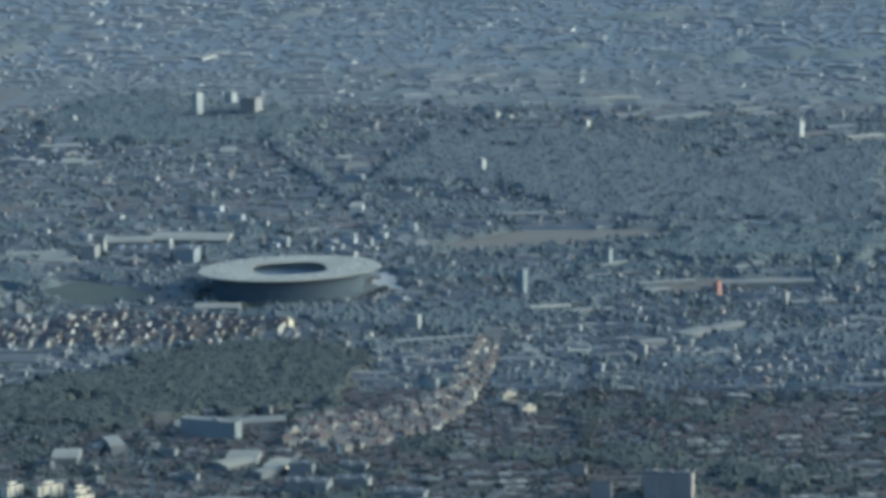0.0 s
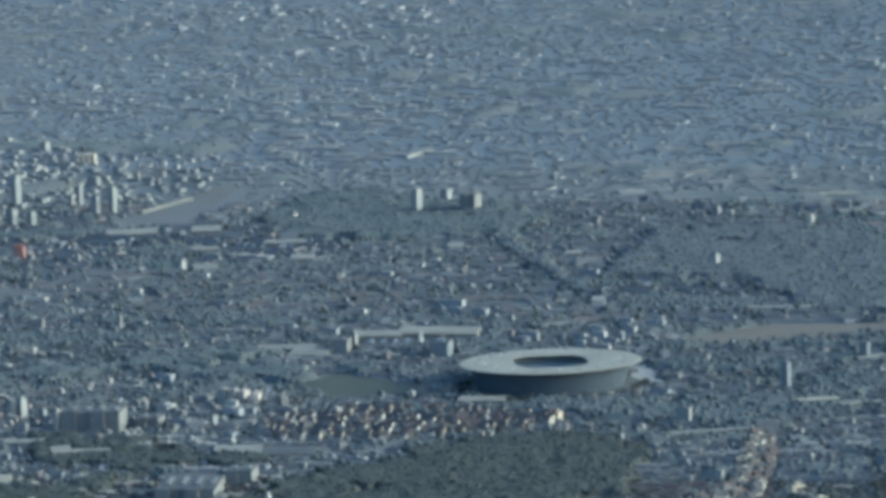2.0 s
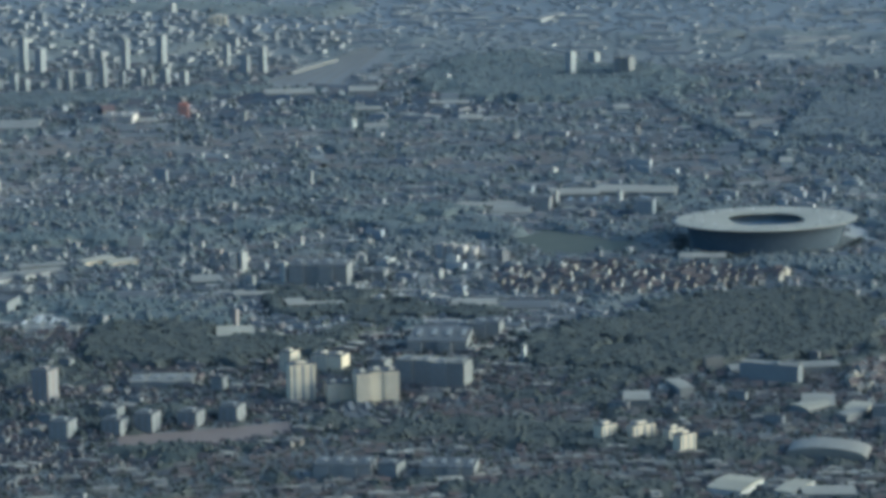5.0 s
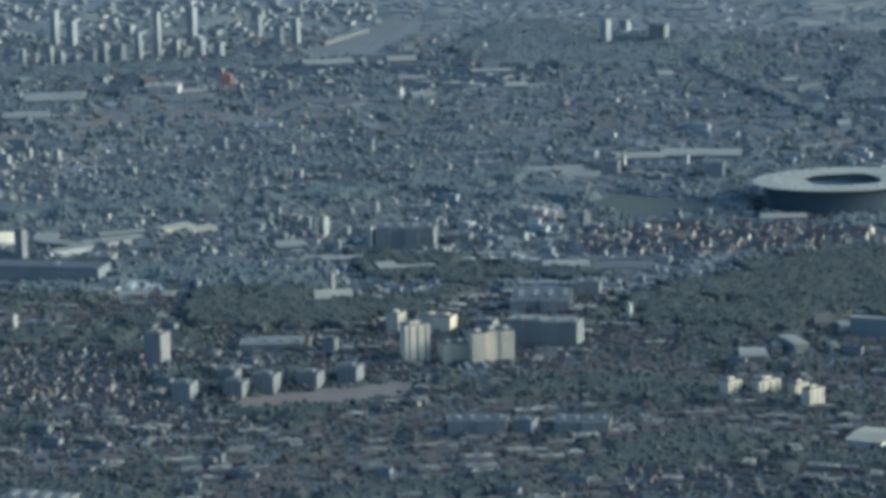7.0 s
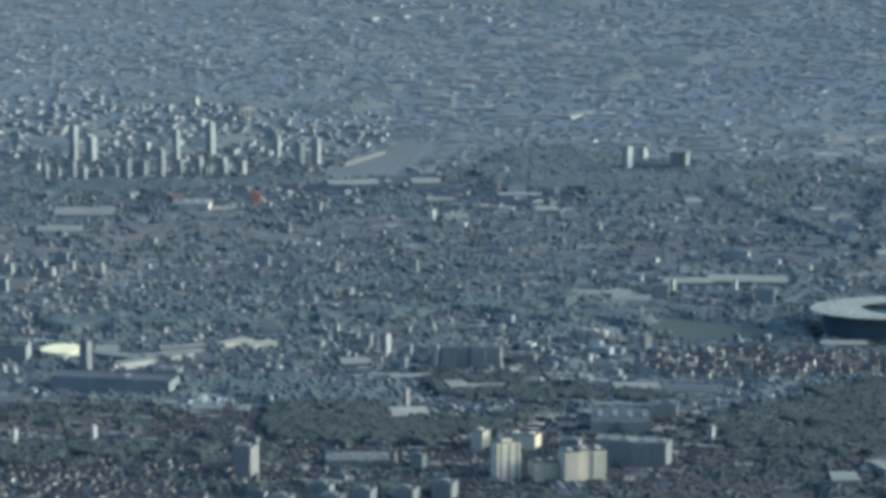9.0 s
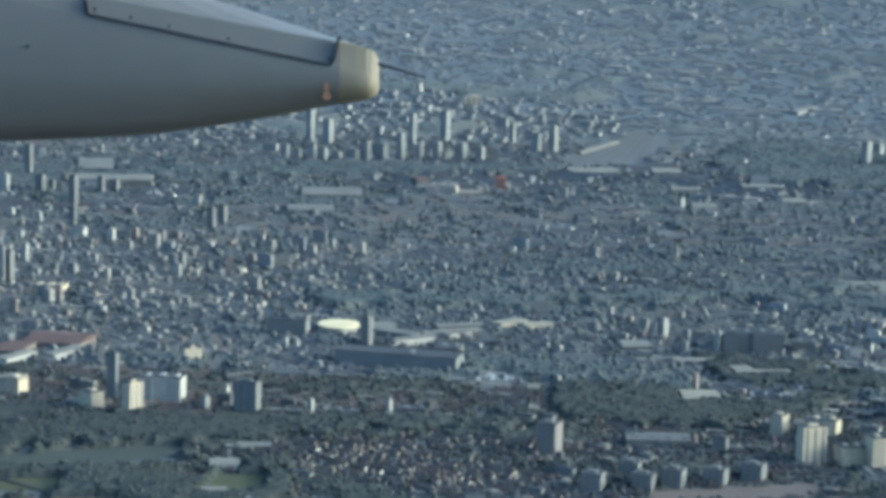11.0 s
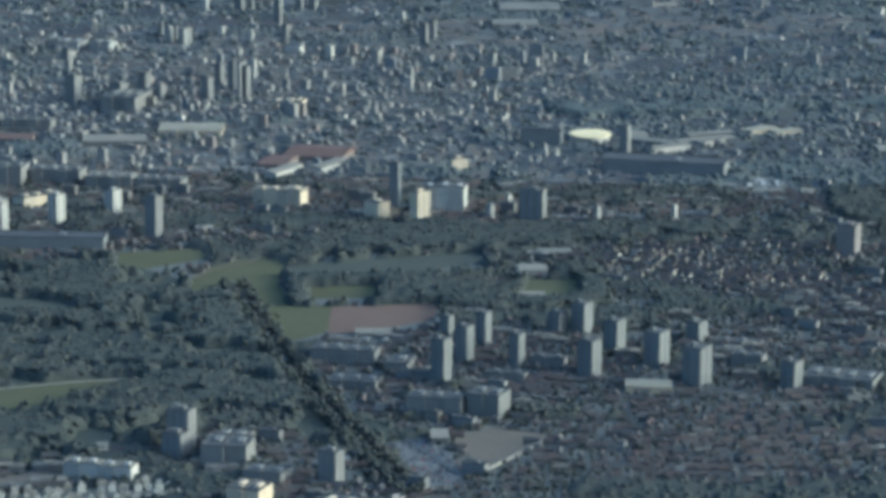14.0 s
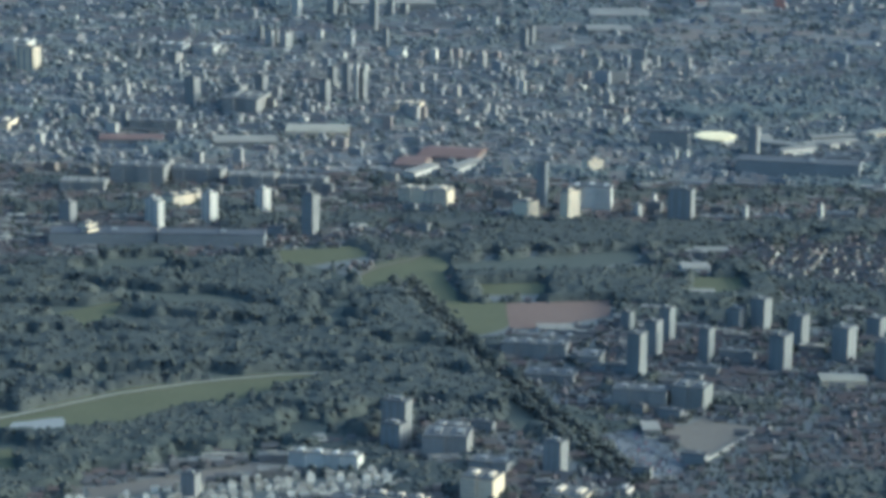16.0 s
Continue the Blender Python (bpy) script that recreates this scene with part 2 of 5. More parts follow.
COLOUR = {"grey_render": "grey rendered", "white_render": "white rendered", "cream_panel": "sunlit cream panelled", "pale_panel": "pale grey panelled",
          "stone_panel": "haze-paled", "brown_panel": "brown panelled", "pink_render": "pinkish rendered", "dark_panel": "dark glazed", "blue_panel": "blue-grey glazed", "red_panel": "red clad"}
TOP = {"grey_felt": "grey flat roof", "dark_felt": "dark flat roof", "pale_gravel": "pale gravel roof", "white_sheet": "white sheet roof",
       "cream_sheet": "cream sheet roof", "brown_sheet": "rust-brown sheet roof", "blue_sheet": "blue sheet roof", "lens_sheet": "cream roof with painted glint", "red_panel": "red roof"}
PANE = {}


def pane(w, h):
    """A window strip's mesh, shared by all strips of about one size."""
    key = (round(w, 1), round(h, 1))
    if key not in PANE:
        bm = solid(key[0], 0.06, key[1])
        me = bpy.data.meshes.new("window")
        bm.to_mesh(me)
        bm.free()
        me.materials.append(MATS["window_glass"])
        PANE[key] = me
    return PANE[key]


def roof_edge(w, d, h, material, parent):
    """A flat roof with its raised parapet."""
    bm = bmesh.new()
    box(bm, w - 0.3, d - 0.3, 0.12, z=h)
    for s in (-1, 1):
        box(bm, w + 0.06, 0.18, 0.3, 0, s * (d / 2 - 0.06), h + 0.004)
        box(bm, 0.18, d - 0.3, 0.3, s * (w / 2 - 0.06), 0, h + 0.004)
    return part("roof", bm, material, parent)


def tower(x, y, w, d, h, yaw, wall, roof):
    """A high-rise of flats with upright window strips, parapet and lift house."""
    t = base_of("apartment_tower", x, y, yaw, f"{COLOUR[wall]} apartment tower with upright window strips", "apartment building", "apartment towers")
    wide, deep = 0.53 * w, 0.86 * d
    halves = ((-0.235 * w, 0.07 * d, h * 0.97), (0.235 * w, -0.07 * d, h)) if w > 2.2 and wall == "pale_panel" else ((0.0, 0.0, h),)
    if len(halves) == 1:
        wide, deep = w, d
    shaft = None
    for hx, hy, tall in halves:
        wing = part("wing" if len(halves) > 1 else "body", solid(wide, deep, tall, hx, hy, bevel=0.05), wall, t)
        bm = bmesh.new()
        box(bm, wide - 0.1, deep - 0.1, 0.1, hx, hy, tall)
        for s in (-1, 1):
            box(bm, wide + 0.04, 0.14, 0.24, hx, hy + s * (deep / 2 - 0.05), tall + 0.004)
            box(bm, 0.14, deep - 0.24, 0.24, hx + s * (wide / 2 - 0.05), hy, tall + 0.004)
        cap = part("roof", bm, roof, wing)
        if shaft is None:
            shaft = part("lift_house", solid(max(wide * 0.4, 0.5), max(deep * 0.35, 0.5), 0.6, hx, hy, tall + 0.1), wall, t)
        count = max(2, min(3, int(wide / 1.1)))
        for k in range(count):
            ob = new("window", pane(wide / count * 0.34, max(tall - 0.9, 0.5)))
            ob.parent, ob.location = wing, (hx + (k + 0.5) / count * wide - wide / 2, hy - deep / 2, 0.55)
        for k in range(2):
            ob = new("window", pane(deep * 0.16, max(tall - 0.9, 0.5)))
            ob.parent, ob.rotation_euler = wing, (0, 0, math.pi / 2)
            ob.location = (hx + wide / 2, hy + (k - 0.5) * deep * 0.5, 0.55)
    return t


def slab(x, y, w, d, h, yaw, wall, roof):
    """A long block of flats with a ribbon of windows for every storey."""
    t = base_of("apartment_block", x, y, yaw, f"{COLOUR[wall]} slab block with window ribbons and {TOP[roof]}", "apartment building", "slab blocks")
    count = 1 if w < 7 or wall == "dark_panel" else min(4, int(w / 3.5))
    step = w / count
    for k in range(count):
        tall = h * (1.0, 0.975, 1.01, 0.99)[(k + int(abs(x))) % 4] if count > 1 else h
        set_back = 0.06 * d * (k % 2)
        at = (k + 0.5) * step - w / 2
        body = part("body", solid(step - 0.02, d - set_back, tall, bevel=0.05), wall, t)
        body.location = (at, set_back / 2, 0)
        roof_edge(step - 0.02, d - set_back, tall, roof, body)
        part("stair_head", solid(min(step * 0.3, 1.6), d * 0.4, 0.5, step * 0.1, 0, tall + 0.12), wall, body)
    storeys = max(1, int(h * 0.93 / 0.75))
    for k in range(storeys):
        ob = new("window", pane(w * 0.97 if count == 1 else step * 0.94, 0.3))
        ob.parent, ob.location = t, ((0 if count == 1 else step / 2 - w / 2), -d / 2, 0.3 + k * h * 0.93 / storeys)
        for j in range(2, count, 2):
            again("window", ob, ((j + 0.5) * step - w / 2, -d / 2, ob.location.z), 0, t)
    return t


def hall(x, y, w, d, h, yaw, wall, roof):
    """A low shed with a shallow ridged roof, eaves and rooflights."""
    t = base_of("industrial_hall", x, y, yaw, f"low {COLOUR[wall]} hall under a shallow {TOP[roof]}", "hall", "industrial halls")
    part("wall", solid(w, d, h), wall, t)
    bm = bmesh.new()
    rise, over = min(w, d) * 0.05 + 0.1, 0.2
    a, b = w / 2 + over, d / 2 + over
    lower = [bm.verts.new((sx * a, sy * b, h + 0.004)) for sx, sy in ((-1, -1), (1, -1), (1, 1), (-1, 1))]
    upper = [bm.verts.new((sx * a, sy * b, h + 0.15)) for sx, sy in ((-1, -1), (1, -1), (1, 1), (-1, 1))]
    ridge = [bm.verts.new((sx * a, 0, h + 0.15 + rise)) for sx in (-1, 1)]
    bm.faces.new(lower[::-1])
    for k in range(4):
        bm.faces.new((lower[k], lower[(k + 1) % 4], upper[(k + 1) % 4], upper[k]))
    bm.faces.new((upper[0], upper[1], ridge[1], ridge[0]))
    bm.faces.new((upper[2], upper[3], ridge[0], ridge[1]))
    bm.faces.new((upper[1], upper[2], ridge[1]))
    bm.faces.new((upper[3], upper[0], ridge[0]))
    part("roof", bm, roof, t)
    return t


def arch_hall(x, y, w, d, h, yaw, wall, roof):
    """A hall under a barrel roof."""
    t = base_of("vaulted_hall", x, y, yaw, f"{COLOUR[wall]} hall under a pale barrel-vaulted roof", "hall")
    part("wall", solid(w, d, h * 0.5), wall, t)
    bm = bmesh.new()
    rows = []
    for k in range(13):
        a = math.pi * k / 12
        rows.append([bm.verts.new((-math.cos(a) * (w / 2 + 0.2), s * (d / 2 + 0.2), h * 0.5 + 0.004 + math.sin(a) * h * 0.8)) for s in (-1, 1)])
    for p, q in zip(rows, rows[1:]):
        bm.faces.new((p[0], q[0], q[1], p[1]))
    for s in (0, 1):
        bm.faces.new([r[s] for r in rows])
    bm.faces.new((rows[0][0], rows[0][1], rows[-1][1], rows[-1][0]))
    bmesh.ops.recalc_face_normals(bm, faces=bm.faces)
    part("roof", bm, roof, t)
    return t


def oval_hall(x, y, w, d, h, yaw, wall, roof):
    """An arena under a lens-shaped roof, its sun glint painted as a bright colour."""
    t = base_of("arena_hall", x, y, yaw, "oval arena under a cream domed roof, sun glint in its colour", "hall")
    for name, size, low, high, mat in (("wall", 0.94, 0.0, h, wall), ("roof", 1.0, h + 0.004, h + 0.2, roof)):
        bm = bmesh.new()
        rings = [(size, low), (size, high)] + ([(0.75, high + 0.12), (0.4, high + 0.2)] if name == "roof" else [])
        loops = [[bm.verts.new((math.cos(a) * w / 2 * s, math.sin(a) * d / 2 * s, z)) for a in np.linspace(0, 2 * math.pi, 40, endpoint=False)] for s, z in rings]
        for p, q in zip(loops, loops[1:]):
            for k in range(40):
                bm.faces.new((p[k], p[(k + 1) % 40], q[(k + 1) % 40], q[k]))
        bm.faces.new(loops[0][::-1])
        bm.faces.new(loops[-1])
        part(name, bm, mat, t)
    return t


def small_house(width, depth, height, wall, roof, label):
    """A gabled house: walls, overhanging roof and chimney, built at the origin."""
    t = base_of("house", 0, 0, 0, label, "house", "houses of the suburb")
    bm = bmesh.new()
    a, b, lift = width / 2, depth / 2, depth * 0.36
    low = [bm.verts.new((sx * a, sy * b, 0)) for sx, sy in ((-1, -1), (1, -1), (1, 1), (-1, 1))]
    top = [bm.verts.new((sx * a, sy * b, height)) for sx, sy in ((-1, -1), (1, -1), (1, 1), (-1, 1))]
    peak = [bm.verts.new((sx * a, 0, height + lift)) for sx in (-1, 1)]
    bm.faces.new((low[0], low[1], top[1], top[0]))
    bm.faces.new((low[1], low[2], top[2], peak[1], top[1]))
    bm.faces.new((low[2], low[3], top[3], top[2]))
    bm.faces.new((low[3], low[0], top[0], peak[0], top[3]))
    part("wall", bm, wall, t)
    bm = bmesh.new()
    for s in (-1, 1):
        e = [Vector((-a - 0.12, s * (b + 0.14), height - 0.1)), Vector((a + 0.12, s * (b + 0.14), height - 0.1)), Vector((a + 0.12, 0, height + lift + 0.03)), Vector((-a - 0.12, 0, height + lift + 0.03))]
        f = [bm.verts.new(p) for p in e]
        g = [bm.verts.new(p + Vector((0, 0, 0.09))) for p in e]
        bm.faces.new(f)
        bm.faces.new(g)
        for k in range(4):
            bm.faces.new((f[k], f[(k + 1) % 4], g[(k + 1) % 4], g[k]))
    bmesh.ops.recalc_face_normals(bm, faces=bm.faces)
    top_part = part("roof", bm, roof, t)
    part("chimney", solid(0.22, 0.22, 0.6, a * 0.6, b * 0.3, height + lift * 0.5), wall, top_part)
    return t


def small_block(width, depth, height, wall, roof, label):
    """A plain block of flats, built at the origin."""
    t = base_of("small_apartment_block", 0, 0, 0, label, "apartment building", "small blocks of the suburb")
    part("body", solid(width, depth, height, bevel=0.04), wall, t)
    top_part = roof_edge(width, depth, height, roof, t)
    part("stair_head", solid(0.8, 0.7, 0.45, width * 0.15, 0, height + 0.12), wall, top_part)
    for k in range(max(1, int(height / 0.75))):
        ob = new("window", pane(width * 0.9, 0.3))
        ob.parent, ob.location = t, (0, -depth / 2, 0.3 + k * 0.75)
    return t


def garden_tree(height, rng, label):
    """A bare spring tree: tapered trunk, limbs and a ragged crown of small clumps."""
    t = base_of("tree", 0, 0, 0, label, "tree", "garden trees")
    bm = bmesh.new()
    bmesh.ops.create_cone(bm, cap_ends=True, segments=7, radius1=0.09, radius2=0.03, depth=height * 0.7, matrix=Matrix.Translation((0, 0, height * 0.35)))
    part("trunk", bm, "bark", t)
    for k in range(4):
        q = k * math.pi / 2 + rng.uniform(-0.4, 0.4)
        a = Vector((0, 0, height * rng.uniform(0.35, 0.5)))
        b = a + Vector((math.cos(q), math.sin(q), 0.9)) * height * 0.3
        bm = bmesh.new()
        turn = (b - a).to_track_quat("Z", "Y").to_matrix().to_4x4()
        bmesh.ops.create_cone(bm, cap_ends=True, segments=5, radius1=0.045, radius2=0.015, depth=(b - a).length, matrix=Matrix.Translation((a + b) / 2) @ turn)
        part("limb", bm, "bark", t)
    bm = bmesh.new()
    for _ in range(26):
        d = Vector(rng.normal(0, 1, 3))
        d = d.normalized() * rng.uniform(0.2, 0.36) * height
        bmesh.ops.create_icosphere(bm, subdivisions=1, radius=height * rng.uniform(0.06, 0.13), matrix=Matrix.Translation((d.x, d.y, height * 0.64 + d.z * 0.85)))
    for v in bm.verts:
        v.co += Vector(rng.normal(0, 0.02 * height, 3))
    part("crown", bm, "leaf_dark", t)
    return t


def scatter(kinds, rows):
    """Sets one of the given things on each place of x, y, turn, and takes the models away."""
    for k, (x, y, a) in enumerate(rows):
        copy_thing(kinds[k % len(kinds)], Matrix.Translation((x, y, 0)) @ Matrix.Rotation(a, 4, "Z"))
    for ob in kinds:
        for o in (*ob.children_recursive, ob):
            bpy.data.objects.remove(o)


def many_boxes(name, rows, mats, label, category, gable=False):
    """Many small buildings in one mesh: rows of x, y, width, depth, height, yaw."""
    rows = np.asarray(rows, float)
    count = len(rows)
    if not count:
        return None
    x, y, w, d, h, a = rows.T
    c, s = np.cos(a), np.sin(a)
    if gable:
        unit = np.array([(-.5, -.5, 0), (.5, -.5, 0), (.5, .5, 0), (-.5, .5, 0), (-.5, -.5, 1), (.5, -.5, 1), (.5, .5, 1), (-.5, .5, 1), (-.5, 0, 1), (.5, 0, 1),
                         (-.54, -.6, 0.95), (.54, -.6, 0.95), (.54, .6, 0.95), (-.54, .6, 0.95), (-.54, 0, 1.0), (.54, 0, 1.0)])
        lift = np.zeros(16)
        lift[[8, 9]] = 0.42
        lift[[14, 15]] = 0.5
        faces = [(0, 1, 5, 4), (1, 2, 6, 9, 5), (2, 3, 7, 6), (3, 0, 4, 8, 7), (10, 11, 15, 14), (12, 13, 14, 15)]
        index = [0, 0, 0, 0, 1, 1]
    else:
        unit = np.array([(-.5, -.5, 0), (.5, -.5, 0), (.5, .5, 0), (-.5, .5, 0), (-.5, -.5, 1), (.5, -.5, 1), (.5, .5, 1), (-.5, .5, 1),
                         (-.5, -.5, 1), (.5, -.5, 1), (.5, .5, 1), (-.5, .5, 1), (-.2, -.3, 1), (.1, -.3, 1), (.1, .2, 1), (-.2, .2, 1),
                         (-.2, -.3, 1), (.1, -.3, 1), (.1, .2, 1), (-.2, .2, 1)])
        lift = np.zeros(20)
        lift[8:12] = 0.02
        lift[16:] = 0.35
        faces = [(0, 1, 5, 4), (1, 2, 6, 5), (2, 3, 7, 6), (3, 0, 4, 7), (8, 9, 10, 11),
                 (12, 13, 17, 16), (13, 14, 18, 17), (14, 15, 19, 18), (15, 12, 16, 19), (16, 17, 18, 19)]
        index = [0, 0, 0, 0, 1, 0, 0, 0, 0, 1]
    n = len(unit)
    px, py, pz = (unit[None, :, k] * v[:, None] for k, v in ((0, w), (1, d), (2, h)))
    pz = pz + lift[None] * (np.minimum(w, d)[:, None] if gable else np.ones((count, 1)))
    verts = np.stack([x[:, None] + px * c[:, None] - py * s[:, None], y[:, None] + px * s[:, None] + py * c[:, None], pz], -1).reshape(-1, 3)
    ob = mesh_object(name, verts.tolist(), [tuple(v + n * k for v in f) for k in range(count) for f in faces], mats, np.tile(index, count))
    return tagged(ob, label, category, kind="stuff")


CLUMP = bmesh.new()
bmesh.ops.create_icosphere(CLUMP, subdivisions=1, radius=1)
CLUMP_V = np.array([v.co[:] for v in CLUMP.verts])
CLUMP_F = [tuple(v.index for v in f.verts) for f in CLUMP.faces]
CLUMP.free()


def crowns(name, rows, rng, label, material="leaf_dark", lumps=7):
    """Many trees in one mesh: rows of x, y, height. Every crown is a few ragged clumps over a short bole."""
    rows = np.asarray(rows, float)
    if not len(rows):
        return None
    rows = np.repeat(rows, lumps, 0)
    k = len(rows)
    size = rows[:, 2] * rng.uniform(0.13, 0.3, k)
    at = np.stack([rows[:, 0] + rng.normal(0, 0.27, k) * rows[:, 2], rows[:, 1] + rng.normal(0, 0.27, k) * rows[:, 2],
                   rows[:, 2] * rng.uniform(0.2, 0.85, k)], -1)
    rag = rng.uniform(0.6, 1.3, (k, len(CLUMP_V), 1))
    verts = (CLUMP_V[None] * rag * size[:, None, None] * np.array([1, 1, 0.9]) + at[:, None]).reshape(-1, 3)
    verts[:, 2] = np.maximum(verts[:, 2], 0.0)
    n = len(CLUMP_V)
    ob = mesh_object(name, verts.tolist(), [tuple(v + n * j for v in f) for j in range(k) for f in CLUMP_F], [material], smooth=True)
    return tagged(ob, label, "trees", kind="stuff")


def smooth_noise(x, y, size, seed):
    """Even noise from 0 to 1 over the plan."""
    return np.array([noise.noise(Vector((a / size + seed, b / size - seed, seed * 1.7))) for a, b in zip(x, y)]) * 0.5 + 0.5


def canopy(name, poly, step, high, rng, label, keep, material="leaf_dark"):
    """A wood in one mesh: a ragged closed canopy with single crowns standing out of it."""
    px, py = np.array(poly).T
    gx, gy = np.meshgrid(np.arange(px.min() - 6, px.max() + 6, step), np.arange(py.min() - 10, py.max() + 10, step))
    x, y = gx.ravel() + rng.uniform(-0.46, 0.46, gx.size) * step, gy.ravel() + rng.uniform(-0.46, 0.46, gx.size) * step
    body = keep(x, y)
    z = np.where(body, high * (0.46 + 0.5 * smooth_noise(x, y, step * 2.2, 4.4) + 0.3 * smooth_noise(x, y, step * 9, 7.7) + rng.uniform(-0.09, 0.09, x.size)), 0.0)
    rows, cols = gx.shape
    body = body.reshape(rows, cols)
    near = body[:-1, :-1] | body[1:, :-1] | body[:-1, 1:] | body[1:, 1:]
    j, i = np.nonzero(near)
    base = j * cols + i
    faces = np.stack([base, base + 1, base + cols + 1, base + cols], -1)
    used, back = np.unique(faces, return_inverse=True)
    verts = np.stack([x, y, z], -1)[used]
    faces = back.reshape(faces.shape)
    inner = np.nonzero(body.ravel())[0]
    pick = inner[rng.rand(len(inner)) < min(1.0 * (step / 1.6) ** 2, 0.8)]
    k = len(pick)
    at = np.stack([x[pick], y[pick], z[pick] * rng.uniform(0.72, 0.98, k)], -1)
    size = max(high, min(step, 2.8) * 1.6) * rng.uniform(0.14, 0.34, k)
    rag = rng.uniform(0.7, 1.25, (k, len(CLUMP_V), 1))
    extra = (CLUMP_V[None] * rag * size[:, None, None] + at[:, None]).reshape(-1, 3)
    n = len(CLUMP_V)
    more = (np.array(CLUMP_F)[None] + (np.arange(k) * n)[:, None, None] + len(verts)).reshape(-1, 3)
    ob = mesh_object(name, np.concatenate([verts, extra]).tolist(), faces.tolist() + more.tolist(), [material], smooth=True)
    return tagged(ob, label, "trees", kind="stuff")


def patch(name, poly, material, label, category, z=0.03):
    """A flat patch of ground with a slightly uneven edge."""
    rng = np.random.RandomState(len(name) + int(abs(poly[0][0])))
    pts = []
    for (ax, ay), (bx, by) in zip(poly, poly[1:] + poly[:1]):
        for u in (0, 0.33, 0.66):
            j = 0.0 if u == 0 else 1.0
            pts.append((ax + (bx - ax) * u + rng.normal(0, 0.4) * j, ay + (by - ay) * u + rng.normal(0, 0.4) * j, z))
    bm = bmesh.new()
    face = bm.faces.new([bm.verts.new(p) for p in pts])
    if face.normal.z < 0:
        face.normal_flip()
    bmesh.ops.triangulate(bm, faces=bm.faces)
    me = bpy.data.meshes.new(name)
    bm.to_mesh(me)
    bm.free()
    me.materials.append(MATS[material])
    return tagged(new(name, me), label, category, kind="structure")


WOOD_CENTRE = [(-74, -158), (-62, -137), (-40, -124), (-28, -95), (-3, -83), (39, -94), (37, -168), (13, -177), (-8, -185), (-28, -207), (-45, -196), (-67, -194)]
WOOD_WEST = [(-213, -177), (-205, -149), (-183, -141), (-149, -162), (-117, -144), (-136, -178), (-154, -193), (-177, -200), (-201, -199)]
WOOD_BELT = [(-363, -245), (-339, -219), (-299, -216), (-263, -208), (-213, -197), (-212, -218), (-264, -229), (-284, -246), (-307, -254), (-327, -261), (-356, -273)]
WOOD_PARK = [(-489, -319), (-452, -280), (-411, -277), (-397, -290), (-384, -302), (-371, -314), (-357, -358), (-341, -391), (-322, -451), (-311, -486), (-327, -461), (-341, -434), (-354, -436), (-362, -447), (-368, -448), (-404, -478), (-437, -497)]
WOOD_PARK_SOUTH = [(-468, -483), (-425, -475), (-401, -438), (-377, -414), (-361, -430), (-358, -462), (-377, -480), (-416, -505), (-421, -522), (-432, -535), (-452, -541), (-472, -545), (-490, -488)]
WOOD_ESTATE = [(-364, -281), (-325, -277), (-299, -302), (-289, -290), (-274, -256), (-271, -298), (-272, -319), (-286, -327), (-312, -330), (-316, -321), (-325, -322), (-348, -328)]
WOOD_HILL = [(-171, 418), (-159, 479), (-126, 502), (-83, 442), (-56, 453), (-31, 396), (-43, 333), (-88, 336), (-130, 337), (-158, 345)]
WOOD_EAST = [(5, 224), (21, 356), (84, 373), (157, 283), (230, 313), (220, 145), (138, 132), (92, 145), (65, 224)]
WOOD_FAR_BELT = [(-518, 286), (-424, 314), (-374, 333), (-239, 376), (-238, 348), (-368, 295), (-480, 240)]
WOOD_RIGHT = [(136, 108), (219, 133), (215, 64), (159, 52), (117, 63)]
LAWN_NORTH = [(-361, -280), (-348, -272), (-309, -252), (-307, -267), (-317, -276), (-340, -286), (-357, -287)]
LAWN_WEST = [(-384, -302), (-381, -283), (-368, -266), (-361, -276), (-360, -298), (-354, -318), (-360, -332), (-368, -317), (-372, -300), (-379, -315)]
LAWN_MAIN = [(-367, -310), (-357, -318), (-351, -328), (-336, -326), (-339, -356), (-348, -368), (-354, -357), (-361, -332)]
BROWN_FIELD = [(-341, -327), (-313, -319), (-313, -338), (-332, -355), (-338, -356)]
LAWN_STRIP = [(-351, -305), (-332, -299), (-331, -314), (-348, -318)]
LAWN_PITCH = [(-293, -287), (-279, -284), (-278, -301), (-293, -308)]
LAWN_TOP = [(-410, -269), (-387, -259), (-383, -272), (-398, -288), (-407, -288)]
LAWN_PARK = [(-467, -474), (-444, -457), (-426, -433), (-408, -421), (-391, -411), (-376, -407), (-374, -415), (-401, -442), (-414, -467), (-428, -475), (-459, -481)]
LAWN_SMALL = [(-456, -357), (-442, -340), (-438, -344), (-444, -375)]
LAWN_EDGE = [(-448, -506), (-438, -486), (-432, -505), (-442, -524)]
POND = [(-444, -475), (-442, -466), (-432, -460), (-429, -472)]
CAR_PARK = [(-310, -459), (-303, -450), (-289, -478), (-292, -490), (-299, -491)]
DIRT_LOT = [(-297, -453), (-288, -440), (-276, -446), (-287, -476)]
PINK_TRACK = [(-176, -283), (-158, -277), (-131, -264), (-127, -277), (-147, -290), (-172, -298)]
RAIL_YARD = [(-246, 401), (-230, 455), (-209, 543), (-196, 499), (-199, 437), (-202, 384), (-235, 372)]
EARTH_STRIP = [(37, 85), (51, 99), (76, 120), (133, 126), (131, 108), (94, 94), (56, 78)]
EARTH_EAST = [(128, 0), (138, 26), (187, 31), (188, 13), (158, 9), (134, -3)]
STADIUM_APRON = [(23, 25), (32, 43), (40, 7), (38, -1)]
